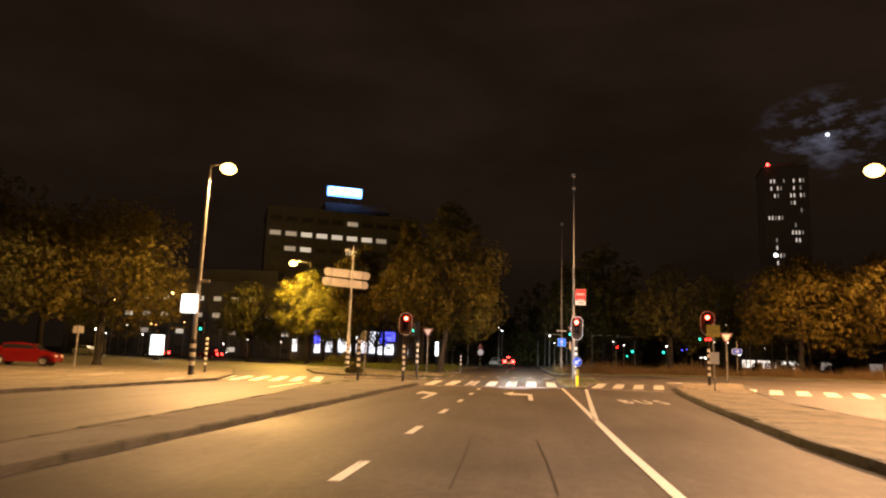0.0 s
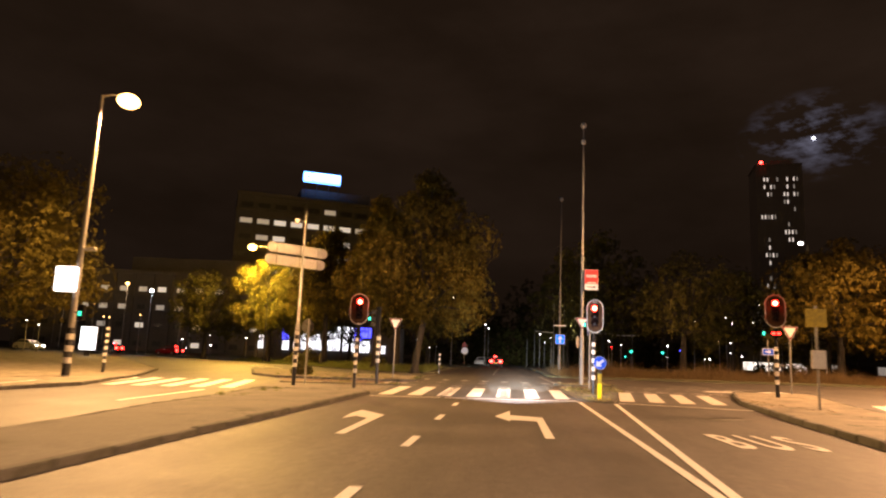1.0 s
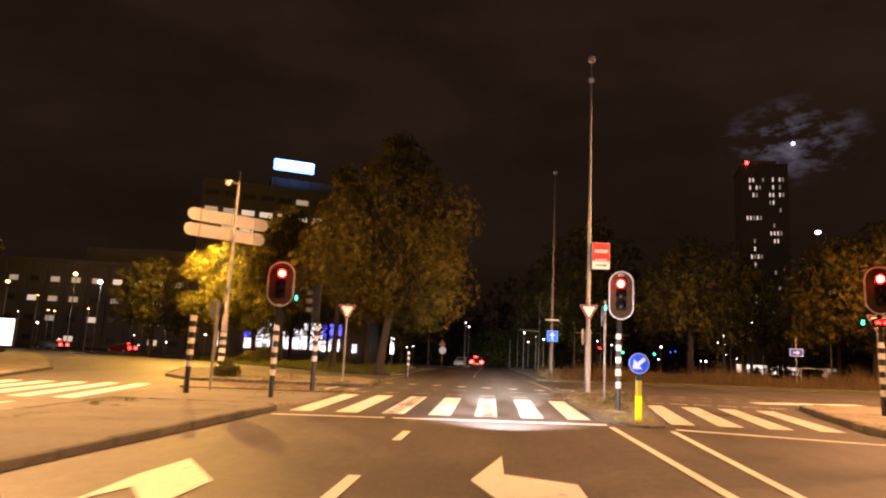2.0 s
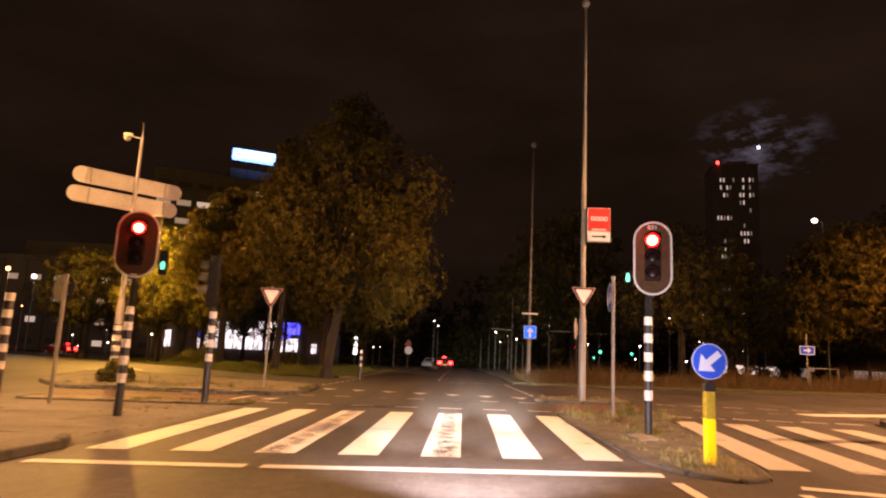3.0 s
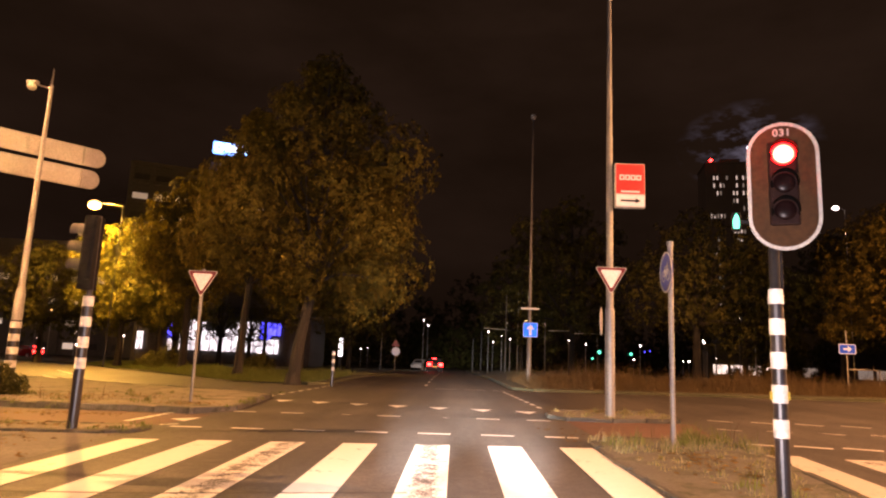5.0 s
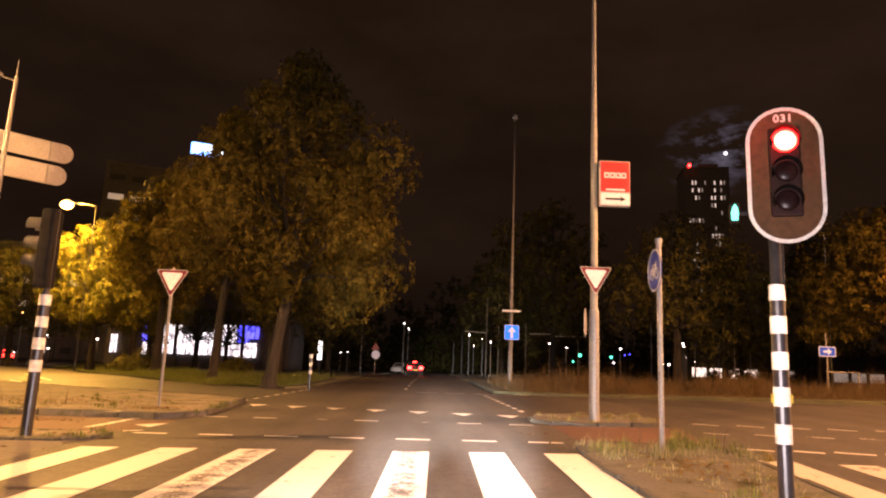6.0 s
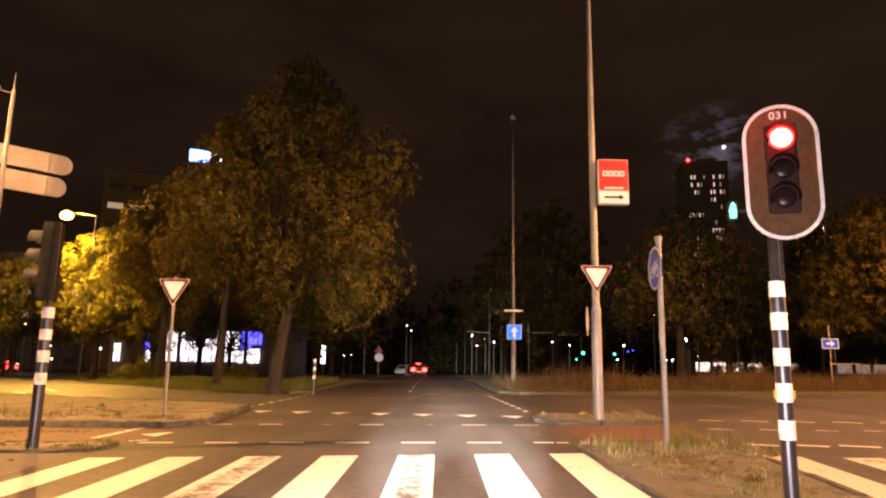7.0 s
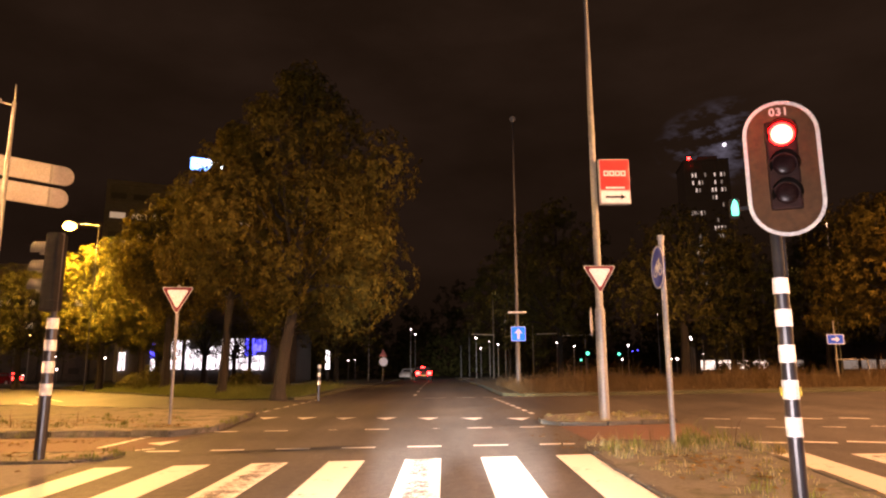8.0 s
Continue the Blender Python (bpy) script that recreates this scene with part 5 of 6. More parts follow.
# overhead line poles beside the far road
for x, y, h, reach in ((7.74, 100, 9.2, -2.6), (9.16, 100, 9.5, 0.0), (12.4, 100, 8.5, 4.2), (16.7, 105, 6.0, 3.6), (19.7, 105, 5.3, 1.0), (4.6, 118, 4.6, 0.0), (6.1, 124, 7.5, 0.0)):
    ob = thing("overhead_line_pole", x, y, None, 0, "thin grey overhead line pole", "pole", "line poles")
    part_of("pole", FAR_STEEL, ob, "", tube, (0, 0, 0), (0, 0, h), 0.1, 0.06, 8)
    if reach:
        part_of("arm", CABINET_GREY, ob, "", tube, (0, 0, 5.05), (reach, 0, 5.15), 0.05, 0.04, 6)
        part_of("insulator", FAR_STEEL, ob, "", box, (reach * 0.8, 0, 5.2), (0.12, 0.12, 0.3), 0.02)

# small signs behind the refuge
yb = thing("yellow_sign_post", 8.42, 20.05, gz(8.42, 20.05) + ISLAND_H, -8, "yellow sign and pale box on a thin post", "road sign")
part_of("pole", STEEL, yb, "", tube, (0, 0, 0), (0, 0, 2.55), 0.03, 0.03, 10)
part_of("yellow_plate", DULL_YELLOW, yb, "blank orange-yellow plate", box, (0, -0.045, 2.25), (0.48, 0.025, 0.46), 0.008)
part_of("white_box", CABINET_GREY, yb, "pale grey box", box, (0.01, -0.07, 1.22), (0.33, 0.1, 0.45), 0.02)
part_of("clamp", STEEL, yb, "", box, (0, -0.02, 2.35), (0.12, 0.06, 0.03), 0.004)
lp = thing("round_sign", -26.7, 33.0, gz(-26.7, 33) + ISLAND_H, 10, "grey back of a sign on a pole", "road sign")
part_of("pole", STEEL, lp, "", tube, (0, 0, 0), (0, 0, 2.7), 0.05, 0.05, 10)
part_of("disc", SIGN_BACK, lp, "", box, (0, 0, 2.4), (0.65, 0.04, 0.45), 0.02)
rs2 = thing("round_sign", -7.3, 29.4, gz(-7.3, 29.4) + 0.004, -15, "grey back of a round sign on a pole", "road sign")
part_of("pole", STEEL, rs2, "", tube, (0, 0, 0), (0, 0, 2.62), 0.04, 0.04, 12)
bm = bmesh.new()
plate(bm, circle(0.285, -0.09, 2.32, 32), 0.05, 0.07)
part("disc", bm, DIRTY_KERB, rs2, "dull grey back of the plate")
for dz in (2.2, 2.44):
    part_of("clamp", STEEL, rs2, "", box, (0, 0.03, dz), (0.14, 0.06, 0.03), 0.004)
fence = thing("low_rail", 19.8, 52.5, None, 0, "low steel rail on the far verge", "rail")
for dx in (0, 1.5):
    part_of("leg", STEEL, fence, "", tube, (dx, 0, 0), (dx, 0, 1.1), 0.03, 0.03, 8)
part_of("bar", STEEL, fence, "", tube, (-0.05, 0, 1.1), (1.55, 0, 1.1), 0.03, 0.03, 8)


# ---- trees and plants ----
def limb(bm, pts, r0, r1):
    for i in range(len(pts) - 1):
        a, b = r0 + (r1 - r0) * i / (len(pts) - 1), r0 + (r1 - r0) * (i + 1) / (len(pts) - 1)
        tube(bm, pts[i], pts[i + 1], a, b, 8, False)


def leaf_mesh(name, centres, count, size, rng, material, parent, label):
    """Sprays of drooping leaves scattered through lobes of foliage."""
    verts, faces, normals = [], [], []
    total = sum(r ** 2 for _, r in centres)
    for c, r in centres:
        for _ in range(int(count / 5 * r * r / total)):
            d = Vector((rng.gauss(0, 1), rng.gauss(0, 1), rng.gauss(0, 1))).normalized()
            p = c + d * r * rng.random() ** 0.35
            axis = (d + Vector((rng.gauss(0, 0.35), rng.gauss(0, 0.35), rng.gauss(0, 0.35)))).normalized()
            side = axis.orthogonal().normalized()
            face = axis.cross(side)
            grow, turn0 = size * (0.7 + 0.7 * rng.random()), rng.uniform(0, 6.28)
            normal = d * 0.45 + axis * 0.35
            for i in range(5):
                a = turn0 + 1.257 * i + rng.uniform(-0.3, 0.3)
                u = side * math.cos(a) + face * math.sin(a)
                w = axis.cross(u)
                s, k = grow * rng.uniform(0.7, 1.2), len(verts)
                q = p + u * s * 0.15
                drop = Vector((0, 0, -0.35 * s))
                verts += [q, q + u * s * 0.6 + w * s * 0.36, q + u * s * 1.25 + drop, q + u * s * 0.6 - w * s * 0.36]
                faces.append((k + 3, k + 2, k + 1, k))
                tip = (normal + Vector((rng.gauss(0, 0.42), rng.gauss(0, 0.42), rng.gauss(0, 0.42)))).normalized()
                normals += [tuple(tip)] * 4
    me = bpy.data.meshes.new(name)
    me.from_pydata([tuple(v) for v in verts], [], faces)
    me.materials.append(material)
    me.polygons.foreach_set("use_smooth", [True] * len(faces))
    me.normals_split_custom_set_from_vertices(normals)
    ob = new(name, me)
    ob.parent = parent
    return tagged(ob, label)


ROUND = ((0.0, 0.76), (0.3, 1.0), (0.6, 0.95), (0.85, 0.62), (1.0, 0.2))
PEAKED = ((0.0, 0.72), (0.12, 1.0), (0.45, 0.97), (0.65, 0.74), (0.82, 0.4), (1.0, 0.06))


def tree(x, y, h, rx, low, seed, leaves, count, size, label, base=0.06, lean=0.0, tr=0.28, shape=ROUND, n=17):
    """A trunk that forks into limbs, and a crown of lobes with gaps between them."""
    rng = random.Random(seed)
    ob = thing("tree", x, y, gz(x, y) + base, 0, label, "tree", "trees")
    bm = bmesh.new()
    fork = Vector((lean, 0, low + (h - low) * 0.12))
    limb(bm, [(0, 0, -0.1), (lean * 0.2, 0.05, fork.z * 0.35), (lean * 0.6, -0.04, fork.z * 0.7), fork], tr, tr * 0.7)
    tube(bm, (0, 0, -0.1), (0, 0, 0.4), tr * 1.45, tr * 1.0, 10, False)
    centres = []
    for i in range(n):
        a = 2.4 * i + rng.uniform(-0.3, 0.3)
        f = (i + 0.5) / n
        z = low + (h - low) * (0.12 + 0.8 * f)
        k = next(j for j in range(1, len(shape)) if f <= shape[j][0])
        (f0, p0), (f1, p1) = shape[k - 1], shape[k]
        prof = p0 + (p1 - p0) * (f - f0) / (f1 - f0)
        rr = rx * prof * rng.uniform(0.42, 0.82)
        c = Vector((lean + rr * math.cos(a), rr * math.sin(a), z))
        lobe = rx * rng.uniform(0.26, 0.44) * (0.45 + 0.7 * prof)
        centres.append((c, lobe))
        mid_p = fork.lerp(c, 0.5) + Vector((rng.uniform(-0.3, 0.3), rng.uniform(-0.3, 0.3), 0.25))
        limb(bm, [fork if i < n * 0.6 else Vector((lean, 0, fork.z + (z - fork.z) * 0.4)), mid_p, c], tr * 0.38, 0.03)
        for _ in range(2):
            d = Vector((rng.gauss(0, 1), rng.gauss(0, 1), rng.gauss(0, 0.6))).normalized()
            centres.append((c + d * lobe * 0.85, lobe * rng.uniform(0.4, 0.62)))
    limb(bm, [fork, Vector((lean, 0, (fork.z + h) / 2)), Vector((lean, 0, h * 0.93))], tr * 0.6, 0.04)
    centres.append((Vector((lean, 0, h - rx * 0.22)), rx * (0.16 + 0.7 * shape[-1][1])))
    part("trunk", bm, BARK, ob, "dark bark")
    leaf_mesh("crown", centres, count, size, rng, leaves, ob, "loose crown of leaves")
    return ob


tree(-5.25, 47.6, 14.3, 4.5, 2.7, 1, LEAF_AUTUMN, 52000, 0.135, "tall pointed autumn tree standing on the lawn", 0.06, 0.6, 0.26, PEAKED, 26)
tree(-9.0, 52.5, 13.6, 3.3, 3.2, 21, LEAF_BROWN, 22000, 0.14, "rusty brown tree behind the tall one", 0.06, 0.2, 0.22, PEAKED, 18)
tree(-23.9, 71.2, 11.2, 3.9, 2.2, 2, LEAF_YELLOW, 34000, 0.13, "round tree lit bright yellow by a lamp")
tree(-20.3, 69.8, 9.6, 2.9, 2.2, 3, LEAF_YELLOW, 20000, 0.13, "yellow-green tree near the lamp")
tree(-15.6, 62.5, 12.6, 3.9, 3.9, 4, LEAF_AUTUMN, 24000, 0.16, "olive tree on the lawn")
tree(-10.5, 73.0, 12.0, 4.8, 2.8, 5, LEAF_GREEN, 11400, 0.192, "dark tree on the lawn")
tree(-33.5, 77.0, 10.0, 4.6, 2.2, 6, LEAF_GREEN, 16000, 0.16, "dark tree beside the street")
tree(-29.5, 39.5, 11.6, 7.0, 3.2, 7, LEAF_AUTUMN, 40000, 0.125, "broad tree over the parked cars", ISLAND_H)
tree(-40.0, 47.0, 12.5, 7.0, 3.0, 8, LEAF_GREEN, 15200, 0.207, "broad dark tree behind the parked cars", ISLAND_H)
tree(-35.0, 30.0, 12.0, 6.5, 3.2, 18, LEAF_GREEN, 26000, 0.14, "broad dark tree over the parked cars", ISLAND_H)
tree(24.7, 53.2, 9.9, 5.7, 2.2, 9, LEAF_BROWN, 32000, 0.135, "broad autumn tree on the far verge")
tree(31.5, 49.0, 10.5, 5.3, 2.4, 10, LEAF_BROWN, 15200, 0.178, "broad autumn tree on the far verge")
tree(15.5, 60.0, 10.2, 4.8, 2.4, 11, LEAF_GREEN, 8000, 0.16, "dark tree on the far verge")
tree(41.0, 53.0, 11.5, 6.0, 2.4, 12, LEAF_BROWN, 13300, 0.200, "broad tree on the far verge")
tree(11.5, 78.0, 15.5, 5.8, 2.6, 13, LEAF_GREEN, 11400, 0.222, "dark tree beside the far road")
tree(24.5, 74.0, 10.6, 5.4, 2.6, 14, LEAF_GREEN, 8000, 0.222, "dark tree behind the verge")
tree(-9.5, 92.0, 15.5, 5.4, 3.0, 15, LEAF_GREEN, 9500, 0.237, "dark tree beside the far road")
tree(38.0, 84.0, 14.5, 7.0, 2.8, 16, LEAF_GREEN, 11400, 0.252, "dark tree behind the verge")
tree(10.5, 108.0, 17.0, 6.0, 3.0, 17, LEAF_GREEN, 9500, 0.266, "dark tree beside the far road")
tree(47.5, 120.5, 6.8, 2.6, 1.4, 26, LEAF_GREEN, 1800, 0.2, "thin dark tree before a lit building")
tree(52.0, 121.0, 7.4, 2.8, 1.6, 27, LEAF_GREEN, 1800, 0.2, "thin dark tree before a lit building")
tree(56.5, 120.0, 6.6, 2.6, 1.4, 28, LEAF_GREEN, 1800, 0.2, "thin dark tree before a lit building")
tree(-27.6, 90.5, 6.6, 2.3, 1.9, 23, LEAF_GREEN, 1500, 0.15, "thin young tree before the lit shop")
tree(-23.2, 91.5, 7.2, 2.4, 2.4, 24, LEAF_GREEN, 1500, 0.15, "thin young tree before the lit shop")
tree(-19.6, 90.0, 6.4, 2.2, 2.0, 25, LEAF_GREEN, 1800, 0.15, "thin young tree before the lit shop")


wood_rng = random.Random(40)
wood = []
for i in range(130):
    wx = -60 + 190 * (i + wood_rng.random()) / 130
    wr, wh = wood_rng.uniform(2.4, 4.8), wood_rng.uniform(13.0, 25.0) * (0.65 if wx > 45 else 1.0)
    wy = 160 + wood_rng.uniform(-10, 45)
    for k in range(4):
        wood.append((Vector((wx + wood_rng.uniform(-1.5, 1.5), wy, 0.5 + wr * 0.7 + (wh - wr * 1.6) * k / 3)), wr * (1.0 - 0.14 * k)))
woods = leaf_mesh("far_woods", wood, 110000, 0.45, wood_rng, LEAF_GREEN, None, "dark belt of trees closing the distance")
tagged(woods, "dark belt of trees closing the distance", "trees", "", "stuff")


def grass(name, label, material, spots, rng, tall, width, bend=0.35):
    """Bent tapering blades of grass rooted at spots (x, y, height over road, growth)."""
    verts, faces = [], []
    for x, y, b, g in spots:
        a, s = rng.uniform(0, 6.28), tall * g * rng.uniform(0.4, 1.1)
        z, w = gz(x, y) + b, width * rng.uniform(0.6, 1.3)
        dx, dy, k = math.cos(a) * w, math.sin(a) * w, len(verts)
        lx, ly = rng.gauss(0, bend) * s, rng.gauss(0, bend) * s
        verts += [(x - dx, y - dy, z - 0.02), (x + dx, y + dy, z - 0.02), (x + lx * 0.3 + dx * 0.8, y + ly * 0.3 + dy * 0.8, z + s * 0.55), (x + lx * 0.3 - dx * 0.8, y + ly * 0.3 - dy * 0.8, z + s * 0.55), (x + lx, y + ly, z + s * 0.92)]
        faces += [(k, k + 1, k + 2, k + 3), (k + 3, k + 2, k + 4)]
    me = bpy.data.meshes.new(name)
    me.from_pydata(verts, [], faces)
    me.materials.append(material)
    return tagged(new(name, me), label, "grass", "", "stuff")


def clump(rng, cx, cy, sp, n, b, g):
    """Spots of one tuft, tallest in its middle."""
    out = []
    for _ in range(n):
        u, v = rng.gauss(0, 0.45), rng.gauss(0, 0.45)
        out.append((cx + u * sp, cy + v * sp, b, g * max(0.25, 1.1 - (u * u + v * v) ** 0.5)))
    return out


rng = random.Random(5)
low, green = [], []
for _ in range(40):
    x = rng.uniform(3.1, 5.35)
    low += clump(rng, x, rng.uniform(29.3, 31.0), rng.uniform(0.06, 0.26), rng.randint(8, 34), 0.03, rng.uniform(0.25, 1.15))
for _ in range(10):
    low += clump(rng, rng.uniform(3.1, 4.6), rng.uniform(27.5, 29.6), 0.1, 10, 0.03, 0.35)
for _ in range(14):
    low += clump(rng, rng.gauss(3.5, 0.22), rng.gauss(23.4, 0.4), 0.14, 22, 0.03, rng.uniform(0.3, 0.8))
for _ in range(46):
    low += clump(rng, rng.uniform(3.3, 5.7), rng.uniform(34.2, 36.1), 0.16, 24, 0.07, rng.uniform(0.2, 0.6))
for _ in range(95):
    y = rng.uniform(22.7, 30.2)
    x = rng.uniform(3.15, 3.75 + (y - 22.7) * 0.18)
    low += clump(rng, x, y, rng.uniform(0.08, 0.2), rng.randint(8, 20), 0.03, rng.uniform(0.12, 0.42))
for cx, cy, sp, n, g in ((4.5, 30.6, 0.3, 150, 1.5), (4.66, 30.75, 0.26, 120, 1.4), (4.3, 30.3, 0.2, 60, 1.0), (3.3, 30.1, 0.2, 60, 0.8), (4.95, 30.7, 0.26, 110, 1.2), (5.15, 30.2, 0.2, 60, 0.9), (3.7, 30.4, 0.24, 80, 1.0), (3.75, 26.9, 0.22, 50, 0.7), (3.95, 26.5, 0.14, 30, 0.6), (3.3, 23.2, 0.2, 40, 0.7)):
    green += clump(rng, cx, cy, sp, n, 0.03, g)
grass("island_grass", "dry pale grass tufts on the narrow island", GRASS_PALE, low, rng, 0.3, 0.0038)
grass("island_grass", "fresh green grass tufts on the narrow island", GRASS_GREEN, green + low[::3], random.Random(6), 0.31, 0.0042)
stalks = []
for cx, cy in ((3.95, 30.6), (4.05, 30.9), (4.95, 30.2), (3.6, 30.9)):
    stalks += clump(rng, cx, cy, 0.12, 7, 0.03, 1.6)
grass("grass_stalks", "tall dry stalks beside the sign pole", GRASS_DRY, stalks, rng, 0.36, 0.004, 0.12)


def swell(x, y):
    """Uneven growth of a meadow over the plan."""
    return 0.62 + 0.2 * math.sin(x * 0.9 + 1.3 * math.sin(y * 0.5)) + 0.13 * math.sin(x * 2.3 + y * 1.1) + 0.12 * math.sin(x * 5.1 - y * 2.0)


spots = []
for _ in range(80000):
    x = rng.uniform(4.2, 48)
    d = abs(rng.gauss(0, 4.5))
    spots.append((x, 46.9 - max(0, (x - 9.5) * 0.1) + d, 0.07, swell(x, d) * min(1.0, 0.16 + 0.26 * d) * (0.7 if rng.random() < 0.8 else 1.25)))
grass("verge_grass", "tall dry brown grass on the far verge", GRASS_DRY, spots, rng, 1.3, 0.007, 0.28)
spots = []
for _ in range(52000):
    u = rng.random()
    x = -4.6 - 26 * u ** 1.4
    d = abs(rng.gauss(0, 4.5))
    edge = 48.5 + max(0, (-8 - x)) * 1.2 + max(0, -4.7 - x) * 0.1
    spots.append((x, edge + d, 0.07, swell(x, d) * min(1.0, 0.25 + 0.2 * d)))
grass("lawn_grass", "rough green grass under the trees", GRASS_GREEN, spots, rng, 0.62, 0.008)
spots = []
WEED_PATCHES = ((-6.6, 34.9, 1.2, 0.5), (-9.0, 36.0, 1.2, 0.9), (-7.2, 37.2, 2.0, 1.2), (-4.6, 30.3, 0.5, 0.5), (-5.2, 30.9, 0.8, 0.25), (-6.2, 20.0, 0.35, 1.4), (-6.6, 22.6, 0.4, 0.9), (-4.6, 36.6, 0.6, 0.8), (-3.75, 36.5, 0.15, 1.6), (-3.75, 30.6, 0.2, 0.6))
for _ in range(120):
    k = rng.choice(WEED_PATCHES)
    x, y = rng.gauss(k[0], k[2]), rng.gauss(k[1], k[3])
    spots += clump(rng, x, y, rng.uniform(0.08, 0.25), rng.randint(10, 34), ISLAND_H if y > 33.9 else 0.045 if y > 30 else 0.085, rng.uniform(0.4, 1.5))
grass("weeds", "weeds growing in the island paving", GRASS_GREEN, [p for p in spots if not 31.5 < p[1] < 33.9 and not 23.6 < p[1] < 30.4], rng, 0.12, 0.005)
stalks = []
for cx, cy in ((-6.9, 35.3), (-8.0, 35.4), (-6.7, 35.6), (-9.3, 35.1)):
    stalks += clump(rng, cx, cy, 0.12, 6, ISLAND_H, 1.4)
grass("weed_stalks", "tall dry weed stalks on the corner island", GRASS_DRY, stalks, rng, 0.5, 0.006, 0.12)
for bx, by, sc, seed in ((-17.6, 64.6, 1.1, 3), (-19.8, 67.2, 0.8, 4), (-11.0, 63.0, 0.9, 8)):
    shrub = thing("shrub", bx, by, gz(bx, by) + 0.07, 0, "rounded leafy shrub on the lawn's edge", "bush", "shrubs")
    leaf_mesh("foliage", [(Vector((0, 0, 0.6 * sc)), 0.8 * sc), (Vector((0.8 * sc, 0.2, 0.45 * sc)), 0.6 * sc), (Vector((-0.8 * sc, 0.1, 0.4 * sc)), 0.6 * sc), (Vector((0.2, 0, 1.1 * sc)), 0.5 * sc)], 2600, 0.08, random.Random(seed), LEAF_GREEN, shrub, "small olive leaves")
for hb, hh in SHRUBS:
    leaf_mesh("foliage", [(Vector((0, 0, hh)), hh), (Vector((0.9, 0, hh * 1.5)), hh * 0.7)], 900, 0.2, hedge_rng, LEAF_GREEN, hb, "dark leaves")
bush = thing("small_bush", -9.6, 36.4, gz(-9.6, 36.4) + ISLAND_H, 0, "small dark bush at the foot of the mast", "bush")
leaf_mesh("foliage", [(Vector((0, 0, 0.25)), 0.38), (Vector((0.3, 0.1, 0.2)), 0.3), (Vector((-0.3, 0, 0.2)), 0.28), (Vector((0.05, 0, 0.5)), 0.25)], 2600, 0.06, rng, LEAF_GREEN, bush, "small dark leaves")


def litter(name, label, spots, rng, size, material):
    """Fallen leaves lying on the ground."""
    verts, faces = [], []
    for x, y, b in spots:
        a, s, k = rng.uniform(0, 6.28), size * rng.uniform(0.5, 1.3), len(verts)
        z = gz(x, y) + b
        for i, r in enumerate((1.0, 0.55, 1.0, 0.55)):
            verts.append((x + s * r * math.cos(a + i * 1.571), y + s * r * math.sin(a + i * 1.571), z + 0.006 + rng.uniform(0, 0.02)))
        faces.append((k, k + 1, k + 2, k + 3))
    me = bpy.data.meshes.new(name)
    me.from_pydata(verts, [], faces)
    me.materials.append(material)
    return tagged(new(name, me), label, "leaves", "", "stuff")


rng = random.Random(21)
LITTER = leaf_material("fallen_leaves", (0.06, 0.04, 0.015), (0.19, 0.12, 0.04))
spots = []
for cx, cy, wx, wy, b, n in ((-7.5, 36.6, 2.2, 1.4, ISLAND_H, 500), (-4.6, 34.9, 0.5, 0.4, ISLAND_H, 120), (-5.6, 30.9, 1.1, 0.3, 0.045, 160), (4.0, 28.5, 0.4, 1.4, 0.032, 160), (-5.0, 29.0, 0.7, 1.0, 0.008, 90),
                             (4.5, 35.2, 0.6, 0.5, ISLAND_H, 60), (-6.5, 33.1, 1.4, 0.35, 0.008, 160), (3.0, 31.5, 0.5, 1.2, 0.008, 40), (-3.6, 24.0, 0.08, 5.0, 0.03, 50), (8.0, 22.0, 0.5, 4.0, ISLAND_H, 120)):
    spots += [(rng.gauss(cx, wx * 0.6), rng.gauss(cy, wy * 0.6), b) for _ in range(n)]
litter("leaf_litter", "scattered fallen leaves and dirt on the islands", spots, rng, 0.045, LITTER)


slab = thing("paving_slab", 3.62, 25.95, gz(3.62, 25.95) + 0.035, 6, "pale concrete slab at the signal's foot", "paving slab")
part_of("slab_top", SLAB, slab, "", box, (0, 0, -0.01), (0.32, 0.75, 0.05), 0.012)


# ---- moon and cloud ----
m, n, l, b = nodes_of("moonlit_cloud")
coord = n.new("ShaderNodeTexCoord").outputs["Object"]
mp = n.new("ShaderNodeMapping")
mp.inputs["Scale"].default_value = (0.006, 0.006, 0.014)
mp.inputs["Rotation"].default_value = (0, 0.35, 0)
l.new(coord, mp.inputs["Vector"])
cl = noise_node(n, l, mp.outputs["Vector"], 1.6, 6, 0.62)
ln = n.new("ShaderNodeVectorMath")
ln.operation = "LENGTH"
sc = n.new("ShaderNodeVectorMath")
sc.operation = "MULTIPLY"
sc.inputs[1].default_value = (1 / 190, 1, 1 / 130)
l.new(coord, sc.inputs[0])
l.new(sc.outputs["Vector"], ln.inputs[0])
fall = ramp_node(n, l, ln.outputs["Value"], 0.0, 1.0, (1, 1, 1, 1), (0, 0, 0, 1))
wisps = ramp_node(n, l, cl, 0.48, 0.72)
mul = n.new("ShaderNodeMath")
mul.operation = "MULTIPLY"
l.new(fall, mul.inputs[0])
l.new(wisps, mul.inputs[1])
em = n.new("ShaderNodeEmission")
em.inputs["Color"].default_value = (0.55, 0.62, 0.85, 1)
dimmer = n.new("ShaderNodeMath")
dimmer.operation = "MULTIPLY"
dimmer.inputs[1].default_value = 0.16
l.new(mul.outputs[0], dimmer.inputs[0])
l.new(dimmer.outputs[0], em.inputs["Strength"])
tr = n.new("ShaderNodeBsdfTransparent")
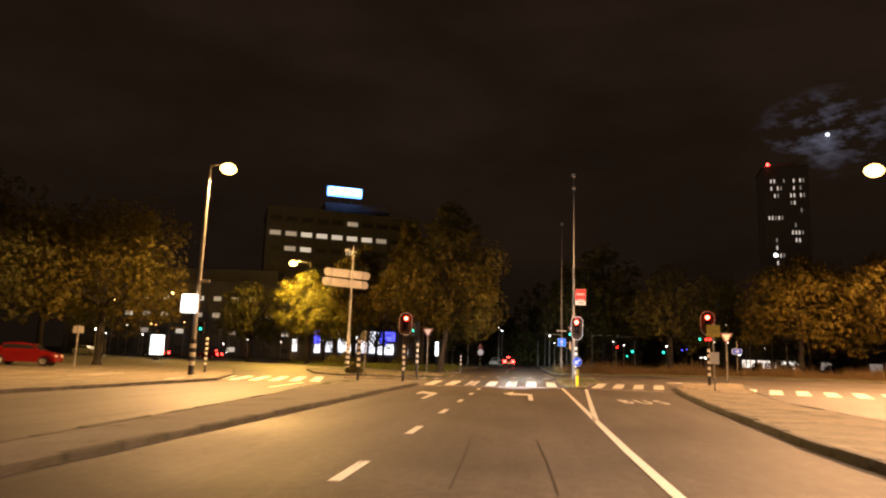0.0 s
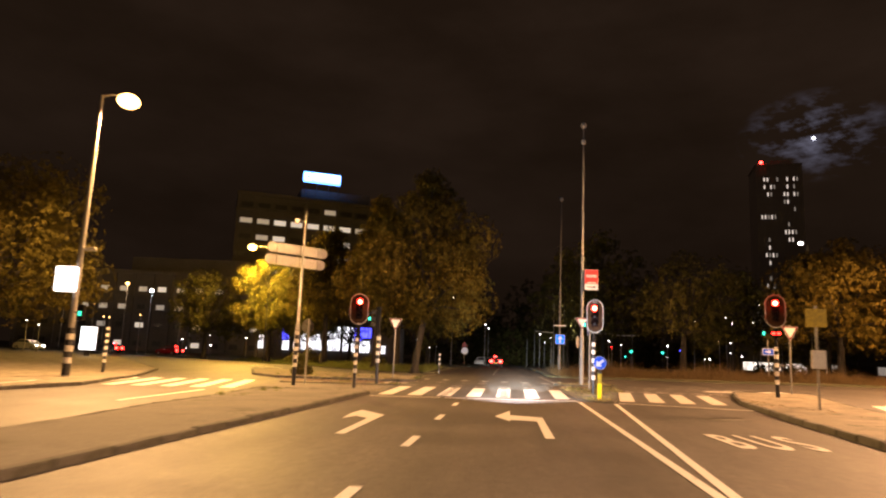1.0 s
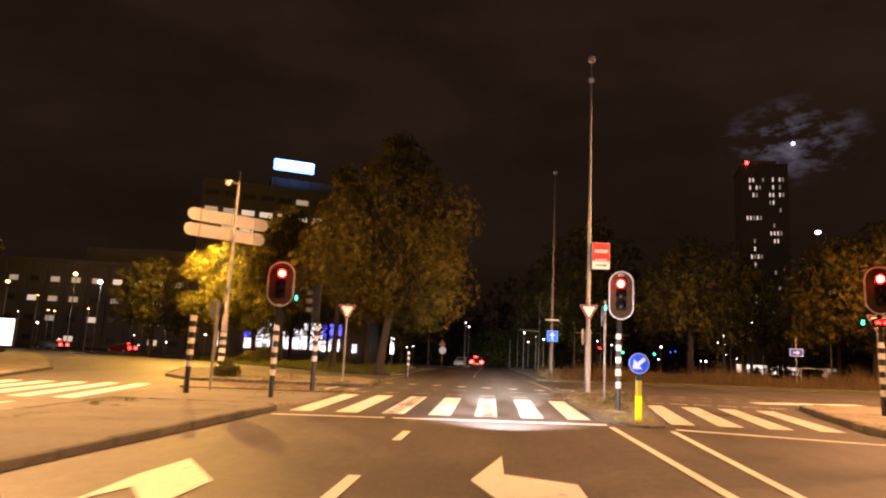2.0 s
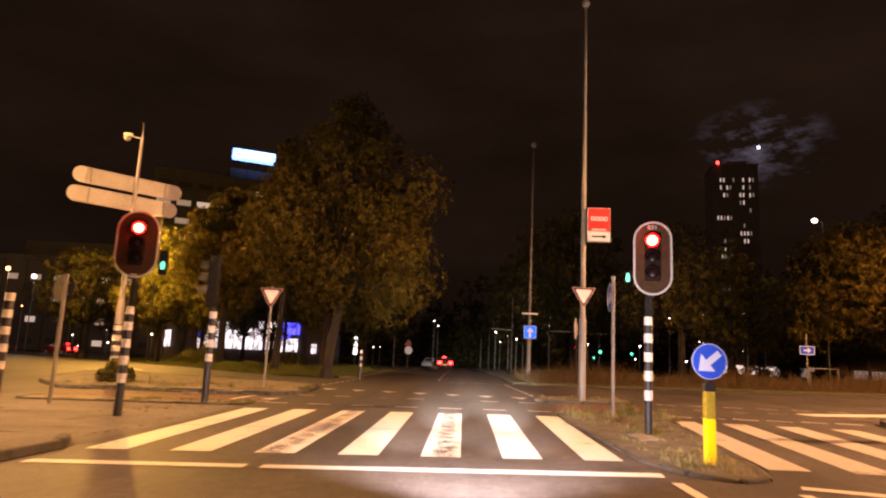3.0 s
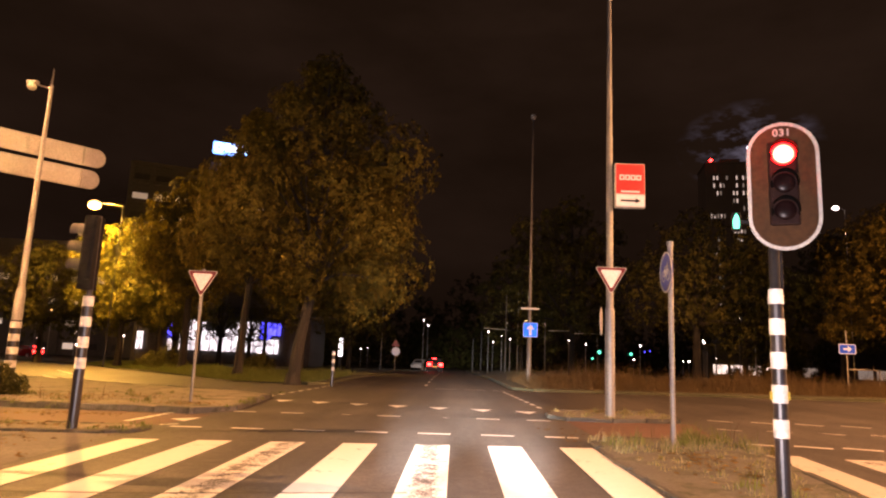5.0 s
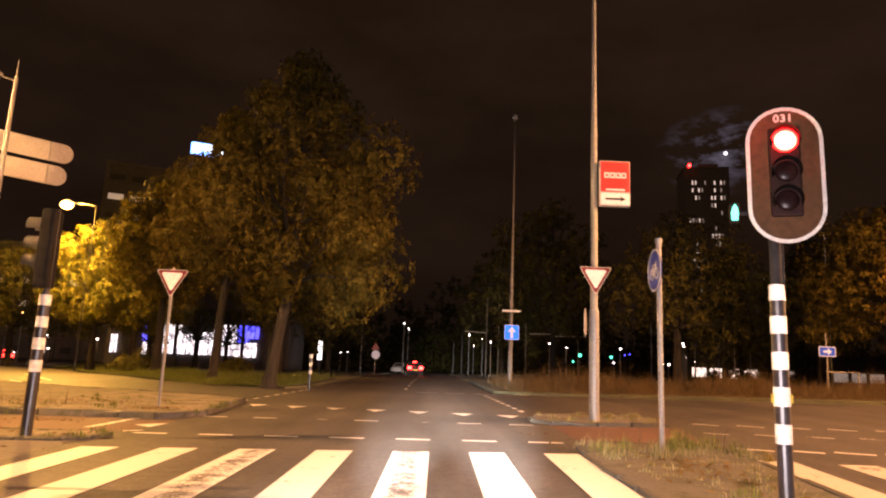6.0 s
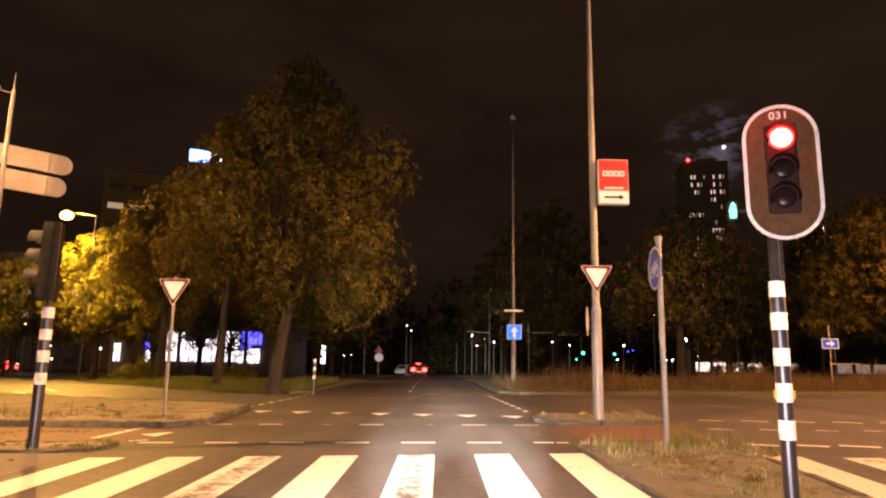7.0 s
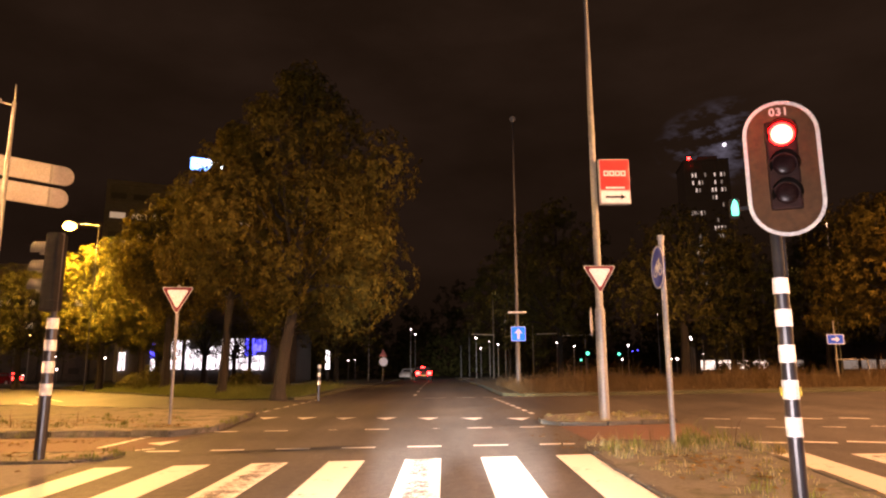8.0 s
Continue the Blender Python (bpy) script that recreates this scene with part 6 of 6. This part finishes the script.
add = n.new("ShaderNodeAddShader")
l.new(em.outputs[0], add.inputs[0])
l.new(tr.outputs[0], add.inputs[1])
l.new(add.outputs[0], n["Material Output"].inputs["Surface"])
MOONDIR = Vector((0.3948, 0.8666, 0.3051))
place = Vector((0.834, 17.655, 1.071)) + MOONDIR * 2000
near_place = Vector((0.834, 17.655, 1.071)) + MOONDIR * 1900
cloud = thing("moonlit_cloud", place.x, place.y, place.z + 10, -24.5, "wisps of cloud lit by the moon", "cloud", "", "structure")
bm = bmesh.new()
plate(bm, [(-260, -180), (260, -180), (260, 180), (-260, 180)], 0, 2)
part("cloud_sheet", bm, m, cloud)
moon = thing("moon", near_place.x, near_place.y, near_place.z, 0, "small bright moon behind cloud", "moon", "", "structure")
part_of("moon_disc", glow("moonlight", (0.8, 0.88, 1.0), 2.2), moon, "", ball, (0, 0, 0), 4.5)


# ---- kerb stones ----
KERB_MESHES = {}
KERB_RNG = random.Random(9)


def kerb(parent, pts, closed=False, width=0.14, length=1.0, top=ISLAND_H, material=None):
    """Concrete kerb stones end to end along a line of the plan."""
    pts = [Vector(p) for p in pts] + ([Vector(pts[0])] if closed else [])
    for a, b in zip(pts, pts[1:]):
        n = max(1, round((b - a).length / length))
        step = (b - a).length / n
        key = (round(step, 2), width, material)
        if key not in KERB_MESHES:
            bm = bmesh.new()
            box(bm, (0, 0, 0), (step - 0.012, width, 0.16), 0.03)
            me = bpy.data.meshes.new("kerb_stone")
            bm.to_mesh(me)
            bm.free()
            me.materials.append(material or KERB_STONE)
            KERB_MESHES[key] = me
        for i in range(n):
            p = a.lerp(b, (i + 0.5) / n)
            o = new("kerb_stone", KERB_MESHES[key])
            o.parent = parent
            o.location = (p.x, p.y, gz(p.x, p.y) + top - 0.068 + KERB_RNG.uniform(-0.014, 0.006))
            o.rotation_euler = (KERB_RNG.uniform(-0.05, 0.05), KERB_RNG.uniform(-0.012, 0.012), math.atan2((b - a).y, (b - a).x) + KERB_RNG.uniform(-0.012, 0.012))


kerb(median, [(-3.6, -14), (-3.5, 21.5), (-3.48, 23.3), (-3.7, 23.75), (-5.5, 23.9), (-7.1, 23.8), (-6.5, 18.7), (-6.35, 15.8), (-5.9, 12.5), (-5.2, 6), (-4.7, 0)], top=0.085, material=DIRTY_KERB)
kerb(nose, MEDIAN_NOSE, True, 0.12, 0.6, 0.04, DIRTY_KERB)
kerb(corner, CORNER_ISLAND, True)
kerb(mid, MID_ISLAND, True, 0.12, 0.6, 0.028, DIRTY_KERB)
kerb(mast_island, MAST_ISLAND, True, 0.12, 0.6, 0.07, DIRTY_KERB)
kerb(refuge, [(4.58, -12), (4.72, 0), (4.88, 3.05), (5.15, 5.2), (5.82, 10.9), (6.7, 17.4), (7.7, 23.2), (8.75, 27.0), (9.7, 30.2), (10.3, 30.8), (12.4, 30.9), (12.7, 30.2), (11.4, 26.0), (10.3, 22.2), (8.2, 13), (7.8, 8.7), (7.5, 0)])
kerb(walk_left, [(-12.7, 0), (-12.7, 23), (-13.9, 26.2), (-15.6, 31.5), (-19.5, 40.5), (-26, 50)])
